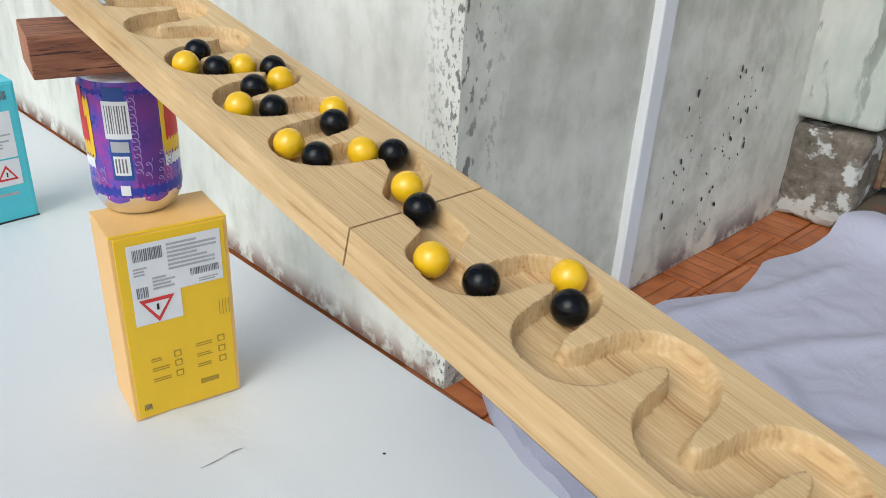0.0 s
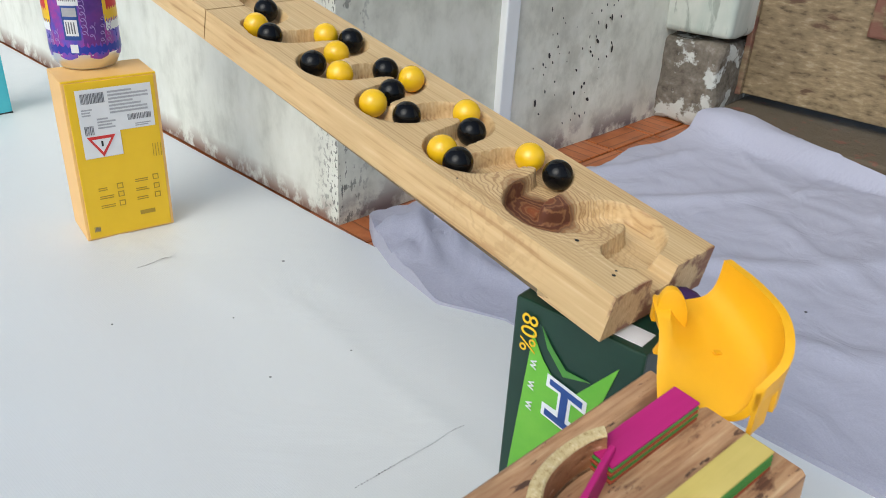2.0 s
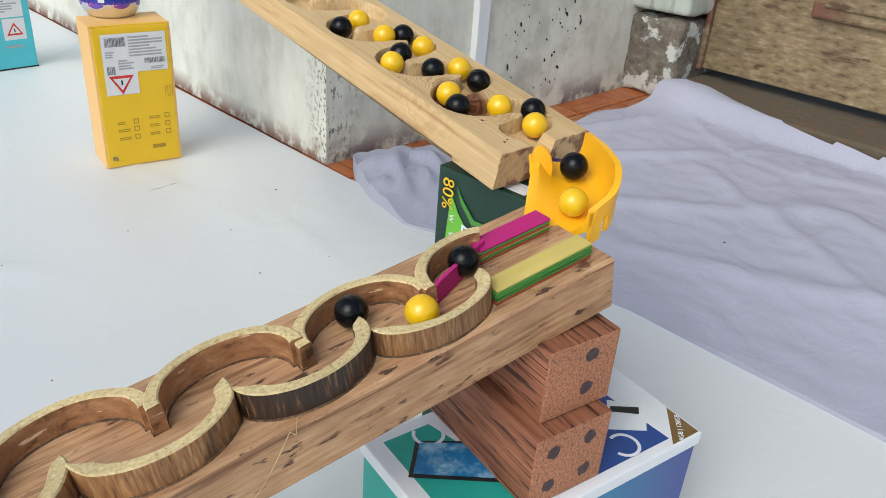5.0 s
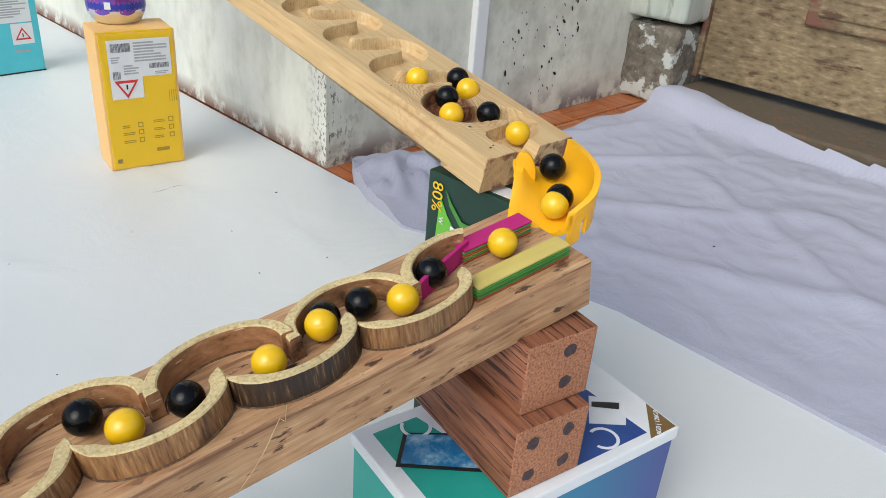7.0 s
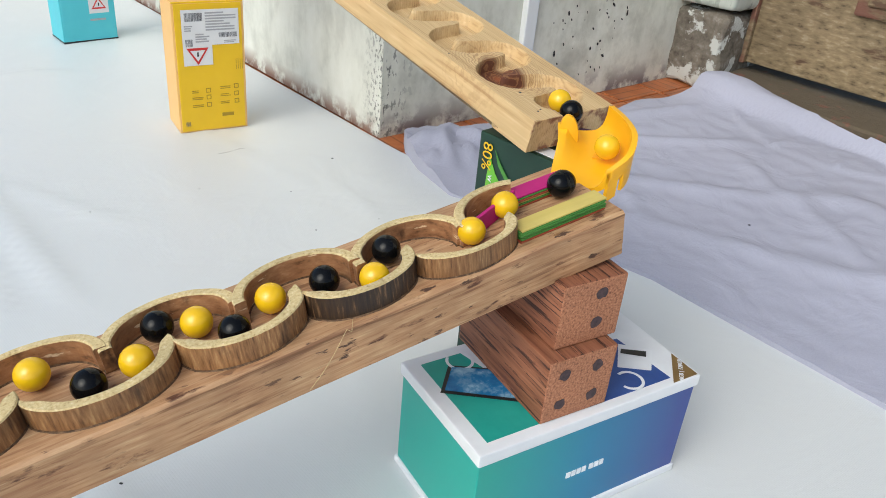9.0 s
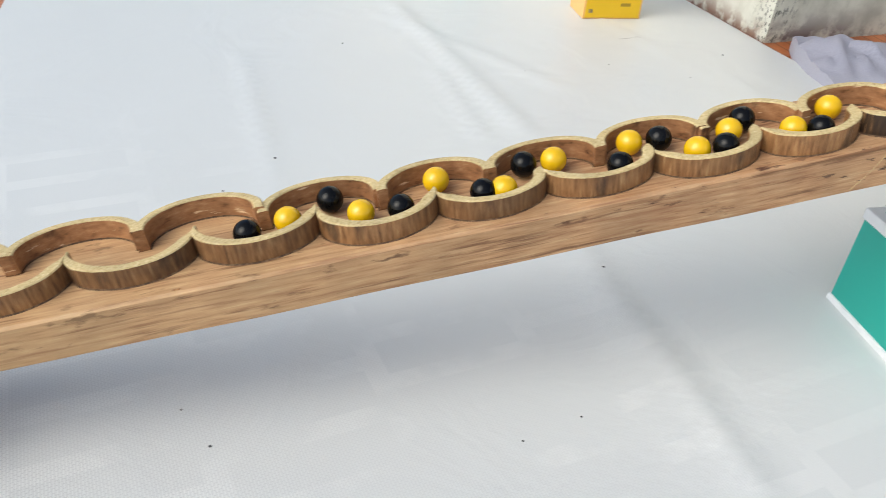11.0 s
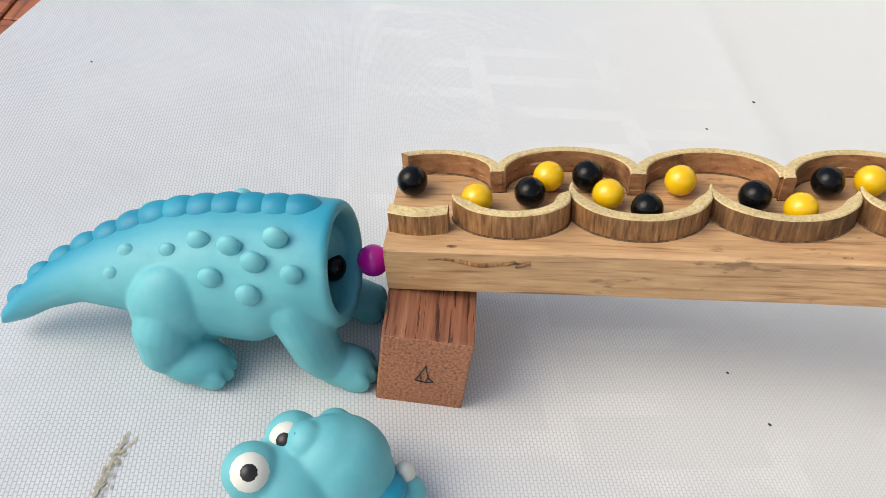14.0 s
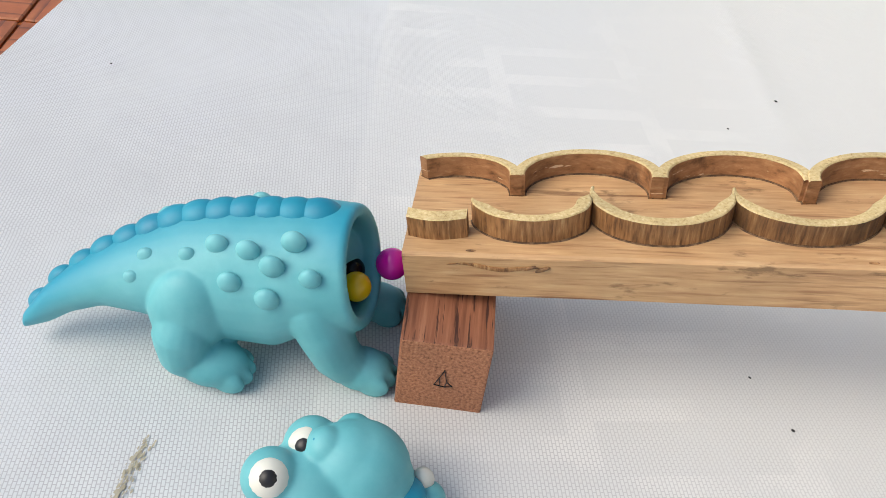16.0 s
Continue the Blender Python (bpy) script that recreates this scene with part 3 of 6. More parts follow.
def wall_slab(name, origin, way, length, height, thick, material, label, lumps=0.0015):
    """A wall with its near face from origin along way; the back lies to the left of way, seen from above."""
    bm = bmesh.new()
    side = Vector((-way.y, way.x, 0))
    nx, nz = int(length / 0.03), int(height / 0.04)
    m = Matrix((way, side, Vector((0, 0, 1)))).transposed().to_4x4()
    rows = []
    for k in range(nz + 1):
        rows.append([bm.verts.new((length * i / nx, lumps * noise.noise((9 * length * i / nx, 4, 9 * height * k / nz)) if 0 < i < nx else 0.0, height * k / nz)) for i in range(nx + 1)])
    for a, b in zip(rows, rows[1:]):
        for i in range(nx):
            bm.faces.new((a[i], a[i + 1], b[i + 1], b[i]))
    got = bmesh.ops.extrude_edge_only(bm, edges=[e for e in bm.edges if e.is_boundary])["geom"]
    back = [v for v in got if isinstance(v, bmesh.types.BMVert)]
    for v in back:
        v.co.y = thick
    bmesh.ops.contextual_create(bm, geom=[e for e in bm.edges if e.is_boundary])
    ob = part(name, bm, material, None, label, True, kind="structure")
    ob.matrix_basis = Matrix.Translation(origin) @ m
    return ob


WALL_L = WALL.copy()
WALL_R = surface("beige_plaster", [(0.53, 0.52, 0.425), (0.71, 0.70, 0.59), (0.79, 0.78, 0.68)], 0.8, (30, 30, 20), 7, 0.35, 0.4, 0.002)
WALL_L.name, WALL_R.name = "limewashed_plaster", "grey_plaster"
wall_left = wall_slab("wall_left", CORNER + LEFT_WAY * 2.6, -LEFT_WAY, 2.6, 1.6, 0.30, WALL_L, "whitewashed plaster wall with peeling paint and dirty foot")
END_R = 0.655
wall_right = wall_slab("wall_right", CORNER, RIGHT_WAY, END_R, 1.6, 0.28, WALL_R, "grey white plaster wall with black specks")
blend_in(WALL_L, spots(WALL_L, 34, 0.42, 0.52, (1, 1, 0.7), ("Z", 0.030, 0.004)), (0.24, 0.15, 0.115))
blend_in(WALL_R, spots(WALL_R, 24, 0.44, 0.56, (1, 1, 1), ("Z", 0.045, 0.005)), (0.19, 0.15, 0.15))
blend_in(WALL_R, spots(WALL_R, 120, 0.55, 0.60, (1, 1, 0.5), ("X", 0.06, 0.0)), (0.10, 0.10, 0.09))
blend_in(WALL_L, spots(WALL_L, 210, 0.53, 0.57, (1, 1, 0.6), ("X", 2.555, 2.60)), (0.12, 0.12, 0.11))
blend_in(WALL_R, spots(WALL_R, 9, 0.5, 0.75), (0.40, 0.39, 0.32))

# pipe casing on the wall
casing = part("pipe_casing", box(-0.012, 0.012, -0.010, 0.003, 0.012, 1.6, 0.003, 3), STRIP, wall_right, "white plastic cable casing")
casing.location = (0.254, 0, 0)
bm = bmesh.new()
random.seed(5)
for k in range(70):
    x, z = 0.40 + 0.075 * random.random() - 0.10 * (k % 3 == 0), 0.03 + 0.2 * random.random()
    x += 0.25 * (z - 0.1)
    r = random.choice((0.0007, 0.001, 0.0014, 0.0022))
    bmesh.ops.create_circle(bm, cap_ends=True, segments=7, radius=r, matrix=Matrix.Translation((x, -0.0022, z)) @ pose(0, 0, 0, 90, 0, 0) @ Matrix.Rotation(random.random(), 4, "Z") @ Matrix.Diagonal((1, random.uniform(1, 2.6), 1, 1)))
part("paint_splash", bm, BLACK, wall_right, "splashed black paint specks", kind="stuff")

# wall with the door, square to the grey wall
PIERMAT, PIERTOP = CONCRETE.copy(), WALL.copy()
PIERMAT.name, PIERTOP.name = "pier_concrete", "pier_plaster"
blend_in(PIERMAT, spots(PIERMAT, 22, 0.54, 0.58), (0.55, 0.56, 0.52))
blend_in(PIERTOP, spots(PIERTOP, 26, 0.54, 0.58, (1, 1, 0.25)), (0.16, 0.16, 0.13))
blend_in(PIERTOP, spots(PIERTOP, 8, 0.40, 0.60, (1, 1, 0.3)), (0.42, 0.47, 0.41))
DOOR_O = CORNER + RIGHT_WAY * END_R
DOOR_WAY = Vector((0.765, -0.644, 0)).normalized()
DOORF = Matrix.Translation(DOOR_O) @ Matrix((DOOR_WAY, Vector((-DOOR_WAY.y, DOOR_WAY.x, 0)), Vector((0, 0, 1)))).transposed().to_4x4()
bm = box(-0.012, 0.092, -0.028, 0.30, 0.0, 0.132, 0.012, 3)
bmesh.ops.subdivide_edges(bm, edges=bm.edges[:], cuts=5, use_grid_fill=True)
for v in bm.verts:
    v.co += 0.007 * noise.noise_vector(v.co * 26) + 0.003 * noise.noise_vector(v.co * 80)
pier = part("wall_pier", bm, PIERMAT, None, "broken concrete foot of a door pier with white patch", True, kind="structure")
pier.matrix_basis = DOORF
bm = box(-0.012, 0.100, -0.038, 0.30, 0.139, 1.6, 0.010, 3)
bmesh.ops.subdivide_edges(bm, edges=[e for e in bm.edges if e.calc_length() > 0.3], cuts=24, use_grid_fill=True)
for v in bm.verts:
    v.co += 0.004 * noise.noise_vector(v.co * 30)
top = part("wall_pier_top", bm, PIERTOP, None, "pale green plaster door pier with chipped edge", True, kind="structure")
top.matrix_basis = DOORF
STEPMAT = CONCRETE.copy()
STEPMAT.name = "dirty_cement"
blend_in(STEPMAT, spots(STEPMAT, 9, 0.22, 0.48), (0.105, 0.08, 0.05))
blend_in(STEPMAT, spots(STEPMAT, 30, 0.60, 0.66), (0.18, 0.075, 0.05))
step = part("door_step", box(0.088, 1.9, -0.064, 0.40, 0.0, 0.032, 0.010, 3), STEPMAT, None, "worn concrete door step", kind="structure")
step.matrix_basis = DOORF
beyond = part("wall_beyond", box(1.02, 2.6, 0.0, 0.30, 0.0, 1.6, 0.01), WALL, None, "plaster wall beside the door", kind="structure")
beyond.matrix_basis = DOORF
DOORRED = DOORWOOD.copy()
DOORRED.name = "worn_red_paint"
blend_in(DOORRED, spots(DOORRED, 30, 0.42, 0.56, (0.4, 1, 1)), (0.16, 0.07, 0.045))
door = thing("door_1", DOORF, "weathered wooden panelled door with worn paint", "door")
tagged(door, kind="structure")
part("door_edge", box(0.092, 0.101, 0.045, 0.095, 0.046, 1.6, 0.002), DOORRED, door, "dark reddish door edge")
part("door_leaf", box(0.10, 1.02, 0.055, 0.095, 0.047, 1.6, 0.003), DOORWOOD, door)
for k in range(2):
    for j in range(2):
        x0, z0 = 0.255 + 0.40 * k, 0.165 + 0.62 * j
        fr = box(x0, x0 + 0.30, 0.046, 0.057, z0, z0 + 0.5, 0.004)
        part("door_moulding", fr, DOORRED, door, "reddish worn moulding")
        part("door_moulding", box(x0 + 0.018, x0 + 0.282, 0.041, 0.050, z0 + 0.018, z0 + 0.482, 0.003), DOORWOOD, door)
        part("door_panel", box(x0 + 0.04, x0 + 0.26, 0.040, 0.048, z0 + 0.04, z0 + 0.46, 0.006), DOORWOOD, door)


# ---- upper board ----
def groove_samples():
    return [upper_line(-6.4 + 0.02 * k) for k in range(int((4.62 + 6.4) / 0.02) + 1)] + [(0.345, 0.0365)]


def upper_piece(name, u0, u1, label):
    """A board with the winding groove sunk into its top."""
    pts = np.array(groove_samples())
    wide = 0.078
    st = 0.00085
    nu, nv = int(round((u1 - u0) / st)), int(round(wide / st))
    us, vs = np.linspace(u0, u1, nu + 1), np.linspace(0, wide, nv + 1)
    near = pts[(pts[:, 0] > u0 - 0.04) & (pts[:, 0] < u1 + 0.04)]
    rad = 0.0098
    bm = bmesh.new()
    rows = []
    for u in us:
        some = near[np.abs(near[:, 0] - u) < 0.03]
        row = []
        for v in vs:
            z = 0.0
            if len(some):
                d = np.sqrt(((some - (u, v)) ** 2).sum(1).min())
                e = (rad - d) / 0.0018
                z = -0.0085 * max(0.0, min(1.0, e)) - 0.0006 * max(0.0, min(1.0, (rad - d) / 0.006))
                if z < -0.004:
                    z += 0.00025 * noise.noise((150 * u, 500 * v, 3))
            taper = 1.0 - 0.06 * max(0.0, (u - 0.0) / 0.336)
            row.append(bm.verts.new((u, v * taper, z)))
        rows.append(row)
    for a, b in zip(rows, rows[1:]):
        for i in range(nv):
            bm.faces.new((a[i], b[i], b[i + 1], a[i + 1]))
    got = bmesh.ops.extrude_edge_only(bm, edges=[e for e in bm.edges if e.is_boundary])["geom"]
    low = [g for g in got if isinstance(g, bmesh.types.BMVert)]
    for v in low:
        v.co.z = -0.0195 - 0.003 * (v.co.x > 0.30)
        v.co.y = v.co.y + (-0.0015 if v.co.y < 0.02 else 0.0)
    bmesh.ops.holes_fill(bm, edges=[e for e in bm.edges if e.is_boundary])
    ob = part(name, bm, PINE_BOARD, None, label, True)
    me = ob.data
    for p in me.polygons:
        p.use_smooth = p.normal.z > 0.2
    ob.matrix_basis = UPPER
    return tagged(ob, category="track")


PINE_BOARD = PINE.copy()
PINE_BOARD.name = "knotty_pine"
t = PINE_BOARD.node_tree
co, vm, ln, mr, ad, wv = (t.nodes.new("ShaderNode" + k) for k in ("TexCoord", "VectorMath", "VectorMath", "MapRange", "Math", "TexNoise"))
vm.operation, ln.operation = "SUBTRACT", "LENGTH"
vm.inputs[1].default_value = (0.266, 0.030, -0.006)
t.links.new(co.outputs["Object"], vm.inputs[0])
mlt = t.nodes.new("ShaderNodeVectorMath")
mlt.operation = "MULTIPLY"
mlt.inputs[1].default_value = (0.75, 1.15, 1)
t.links.new(vm.outputs[0], mlt.inputs[0]), t.links.new(mlt.outputs[0], ln.inputs[0])
wv.inputs["Scale"].default_value, wv.inputs["Detail"].default_value = 90, 4
t.links.new(co.outputs["Object"], wv.inputs["Vector"])
ad.operation = "MULTIPLY_ADD"
ad.inputs[1].default_value, ad.inputs[2].default_value = 0.010, -0.005
t.links.new(wv.outputs["Fac"], ad.inputs[0])
sm = t.nodes.new("ShaderNodeMath")
t.links.new(ln.outputs["Value"], sm.inputs[0]), t.links.new(ad.outputs[0], sm.inputs[1])
mr.inputs["From Min"].default_value, mr.inputs["From Max"].default_value = 0.0185, 0.0125
t.links.new(sm.outputs[0], mr.inputs["Value"])
blend_in(PINE_BOARD, mr.outputs[0], (0.115, 0.034, 0.014))
core = t.nodes.new("ShaderNodeMapRange")
core.inputs["From Min"].default_value, core.inputs["From Max"].default_value, core.inputs["To Max"].default_value = 0.0085, 0.003, 0.8
t.links.new(sm.outputs[0], core.inputs["Value"])
blend_in(PINE_BOARD, core.outputs[0], (0.34, 0.085, 0.02))
rg = t.nodes.new("ShaderNodeMath")
rg.operation = "SINE"
k2 = t.nodes.new("ShaderNodeMath")
k2.operation = "MULTIPLY"
k2.inputs[1].default_value = 2600
t.links.new(sm.outputs[0], k2.inputs[0]), t.links.new(k2.outputs[0], rg.inputs[0])
fd, fm = t.nodes.new("ShaderNodeMapRange"), t.nodes.new("ShaderNodeMath")
fd.inputs["From Min"].default_value, fd.inputs["From Max"].default_value = 0.045, 0.02
fd.inputs["To Max"].default_value = 0.7
t.links.new(sm.outputs[0], fd.inputs["Value"])
fm.operation = "MULTIPLY"
fm.use_clamp = True
t.links.new(fd.outputs[0], fm.inputs[0]), t.links.new(rg.outputs[0], fm.inputs[1])
blend_in(PINE_BOARD, fm.outputs[0], (0.32, 0.15, 0.055))
blend_in(PINE_BOARD, spots(PINE_BOARD, 60, 0.48, 0.56, (1, 1, 1), ("X", 0.3345, 0.3359)), (0.24, 0.10, 0.045))
upper_piece("marble_board", -0.40, -0.0006, "pale pine board with a carved winding marble groove")
upper_piece("marble_board", 0.0006, 0.336, "pale pine board with carved groove and dark knot")

# ---- lower track ----
lower = thing("marble_track", LOWER, "brown wooden plank with curved sapwood walls as marble track", "track")
bm = bmesh.new()
n = 60
rings = []
for i in range(n + 1):
    u = -0.003 + 0.803 * i / n
    low = -0.0280 - 0.0025 * i / n
    j = 0.0007 * noise.noise((14 * u, 1.0, 2.0))
    c = 0.0016
    rings.append([Vector((u, y, z)) for y, z in ((0 + j, low + c), (c + j, low), (0.068 - c, low), (0.068 + j, low + c), (0.068 + j, -c), (0.068 - c, 0), (c + j, 0), (0 + j, -c))])
part("plank", loft(rings, bm=bm), TEAK, lower)


def crescent(name, uc, vc, r0, r1, a0, a1, sign, parent, thin=(0.0, 0.0), high=0.0136, sq=1.0, faces=None):
    """A curved wall cut from a branch: radii r0 (inner) and r1 (outer) round (uc, vc), from angle a0 to a1, opening to -sign."""
    bm = bmesh.new()
    n = 26
    rings = []
    rnd = random.Random(int((uc + vc) * 1e5))
    hh = high + rnd.uniform(-0.0008, 0.0008)
    for i in range(n + 1):
        k = i / n
        a = radians(a0 + (a1 - a0) * k)
        e = 1.0
        if thin[0] and k < thin[0]:
            e = max(0.12, k / thin[0]) ** 0.7
        if thin[1] and 1 - k < thin[1]:
            e = max(0.12, (1 - k) / thin[1]) ** 0.7
        wob = 0.0005 * noise.noise((9 * k, uc * 40, sign))
        ri, ro = r1 - (r1 - r0) * e + wob, r1 + wob
        c, s = math.cos(a), math.sin(a) * sq
        p, q = (uc + ri * c, vc + sign * ri * s), (uc + ro * c, vc + sign * ro * s)
        b = 0.0007
        m = ((p[0] + b * c, p[1] + sign * b * s), (q[0] - b * c, q[1] - sign * b * s))
        rings.append([Vector((*p, 0)), Vector((*p, hh - b)), Vector((*m[0], hh)), Vector((*m[1], hh)), Vector((*q, hh - b)), Vector((*q, 0))])
    loft(rings, bm=bm)
    foot = len(bm.faces)
    # a thin dark strip along both lower edges of the wall
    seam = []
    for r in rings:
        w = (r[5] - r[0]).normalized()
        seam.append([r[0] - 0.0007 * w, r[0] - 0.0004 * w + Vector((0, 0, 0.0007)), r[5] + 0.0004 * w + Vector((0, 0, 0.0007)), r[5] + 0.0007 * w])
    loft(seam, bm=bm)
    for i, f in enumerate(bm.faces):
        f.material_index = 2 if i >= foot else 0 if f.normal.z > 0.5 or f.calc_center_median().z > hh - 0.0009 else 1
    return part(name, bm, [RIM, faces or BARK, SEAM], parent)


for u0, bend in ((0.630, 0.004),):
    rings = []
    for k in range(25):
        f = k / 24
        y, z = (0.004 - 0.010 * f / 0.2, 0.0008) if f < 0.2 else (-0.0011, 0.0008 - 0.027 * (f - 0.2) / 0.8)
        u = u0 - 0.030 * f + bend * math.sin(3 * f) * f
        rings.append([Vector((u + 0.00016 * math.cos(a), y + 0.00012 * math.sin(a), z + 0.00012 * math.sin(a))) for a in (0, 1.57, 3.14, 4.71)])
    part("glue_thread", loft(rings), RIM, lower, "thin dried thread of glue")
for u, v, w in ((0.700, 0.004, 0.0035), (0.755, 0.0045, 0.003), (0.030, 0.003, 0.004), (0.210, 0.003, 0.003)):
    bm = ball(0.001, 2.6, 0.8, 0.35, (u, v, 0.0002), 10)
    part("wood_chip", bm, BARK, lower, "dark chip in the wood", True)
for k, (hi, lo) in enumerate(zip(NEAR_TIPS, NEAR_TIPS[1:])):
    uc, half = 0.5 * (hi + lo), 0.5 * (hi - lo) + 0.0006
    vc = on_line(NEAR_TIP_V, uc)
    deep = vc - on_line(NEAR_EDGE, uc)
    low_horn = k in (6, 7, 8, 9)
    crescent("near_wall", uc, vc, half - 0.0072, half, -4 if low_horn else -12, 192 if low_horn else 176, -1, lower, (0.10 if low_horn else 0.05, 0.22 if low_horn else 0.12), sq=deep / half, faces=BLACKBARK if k == 1 else BARK)
rings = []
for k in range(13):
    u = -0.0015 + 0.0290 * k / 12
    v = 0.0128 - 0.0026 * math.sin(math.pi * k / 12)
    rings.append([Vector((u, v, 0)), Vector((u, v, 0.0118)), Vector((u, v + 0.0006, 0.0124)), Vector((u, v + 0.0066, 0.0124)), Vector((u, v + 0.0074, 0.0118)), Vector((u, v + 0.0074, 0))])
bm = loft(rings)
for f in bm.faces:
    f.material_index = 0 if f.calc_center_median().z > 0.0116 else 1
part("near_wall", bm, [RIM, BARK], lower)
for hi, lo in zip([0.7720] + FAR_TIPS, FAR_TIPS + [-0.0120]):
    uc, half = 0.5 * (hi + lo), 0.5 * (hi - lo) + 0.0022
    vc = on_line(FAR_TIP_V, uc)
    rise = on_line(FAR_EDGE, uc) - vc
    first, last = hi > 0.75, lo < 0.0
    crescent("far_wall", uc, vc, half - 0.0060, half, 62 if first else -5, 128 if last else 185, 1, lower, (0, 0), sq=rise / half, faces=INNER)
for stack, v0, v1, u0, u1, cols in (("magenta", 0.0385, 0.0500, 0.748, 0.793, (STICKRED, STICKGREEN, PALEYELLOW, STICKRED, STICKGREEN, PINK)), ("yellow", 0.0085, 0.0195, 0.734, 0.793, (STICKRED, STICKGREEN, STICKGREEN, STICKGREEN, STICKGREEN, PALEYELLOW))):
    for k, mt in enumerate(cols):
        o = 0.0007 * ((k * 7) % 3 - 1)
        part("craft_stick", box(u0 + o, u1 + o, v0 + o * 0.4, v1 + o * 0.4, 0.0001 + 0.00125 * k, 0.0012 + 0.00125 * k, 0.0004, 2), mt, lower, stack + " painted craft stick")
outline = [(0.0, 0.0), (0.0465, 0.0), (0.0465, 0.0098)] + [(0.0058 - 0.0058 * math.sin(radians(q)), 0.0056 + 0.0056 * math.cos(radians(q))) for q in range(0, 91, 15)]
bm = plate(outline, -0.0011, 0.0011)
bmesh.ops.bevel(bm, geom=bm.edges[:], offset=0.0003, segments=1, affect="EDGES")
st = part("craft_stick", bm, PINK, lower, "magenta craft stick standing on edge")
st.matrix_basis = pose(0.711, 0.0265, 0.0002, 90, 0, 22)
rings = []
for k in range(19):
    f = k / 18
    u, z = 0.018 + 0.050 * f, -0.0062 + 0.0012 * math.sin(9 * f) - 0.002 * f
    r = 0.0011 * math.sin(math.pi * min(0.98, f + 0.02)) + 0.0003 * noise.noise((30 * f, 2, 7))
    rings.append([Vector((u, -0.0003 + 0.8 * r * math.cos(q), z + 1.3 * r * math.sin(q))) for q in (0, 1.05, 2.1, 3.14, 4.2, 5.25)])
part("wood_split", loft(rings), BARK, lower, "dark split in the plank's edge", True)
for k, (u, z, r) in enumerate(((0.064, -0.0075, 0.0016), (0.058, -0.0068, 0.0013))):
    part("wood_chip", ball(r, 2.6, 0.5, 0.7, (u, -0.0006, z), 10, turn=Matrix.Rotation(radians(-24), 4, "Y")), BARK, lower, "dark chip in the wood", True)


# ---- supports ----
def wood_block(m, lx, ly, lz, label, nails=()):
    ob = thing("wood_block", m, label, "block")
    bm = box(0, lx, 0, ly, 0, lz, 0.0014, 2)
    for f in bm.faces:
        f.material_index = 1 if abs(f.normal.x) > 0.7 else 0
    part("block_body", bm, [REDWOOD, ENDGRAIN], ob)
    for y, z in nails:
        bm = bmesh.new()
        bmesh.ops.create_cone(bm, segments=16, radius1=0.0040, radius2=0.0036, depth=0.0005, cap_ends=True, matrix=pose(0, y, z, 0, 90, 0))
        for v in bm.verts:
            v.co.y += 0.0009 * noise.noise((v.co.y * 300, v.co.z * 300, y * 900))
            v.co.z += 0.0014 * noise.noise((v.co.z * 300, v.co.y * 300, z * 900))
        part("nail_stain", bm, NAIL, ob)
    return ob


phone_box_m = Matrix.Translation((0.188, -0.003, 0.0024)) @ Matrix.Rotation(math.atan2(0.106, 0.137), 4, "Z")
# x of a block runs away from its visible end
wood_block(pose(0.2594, 0.0711, 0.1349, 0, 0, 126.4), 0.078, 0.0465, 0.0430, "reddish brown wood block with nail stains under a track", ((0.018, 0.013), (0.018, 0.033)))
wood_block(pose(0.2610, 0.0610, 0.0892, 0, 0, 126.8), 0.095, 0.0505, 0.0452, "reddish brown wood block lying on a phone box", ((0.014, 0.012), (0.014, 0.034), (0.038, 0.012), (0.038, 0.034)))
end_block = wood_block(pose(-0.3088, -0.4085, 0.0024, 0, 0, 131.2), 0.085, 0.0447, 0.0505, "reddish wood block with carved mark under the track end")
wood_block(pose(-0.271, 0.578, 0.2835, 0, 0, 34), 0.115, 0.058, 0.0285, "dark brown wood block on top of a drink can")
bm = bmesh.new()
for (y0, z0), (y1, z1) in (((0.026, 0.014), (0.0215, 0.026)), ((0.0215, 0.026), (0.0195, 0.017)), ((0.0195, 0.017), (0.0165, 0.014)), ((0.0165, 0.014), (0.0205, 0.013)), ((0.0205, 0.013), (0.026, 0.014)), ((0.0195, 0.017), (0.0205, 0.013)), ((0.0235, 0.020), (0.0225, 0.013))):
    d = math.hypot(y1 - y0, z1 - z0)
    box(0, d, -0.00035, 0.00035, 0, 0.0003, 0, bm=bm, m=Matrix.Translation((-0.0001, y0, z0 + 0.006)) @ Matrix.Rotation(math.atan2(z1 - z0, y1 - y0), 4, "X") @ pose(0, 0, 0, 0, 0, 90))
part("carved_mark", bm, BLACK, end_block, "small dark carved mark")


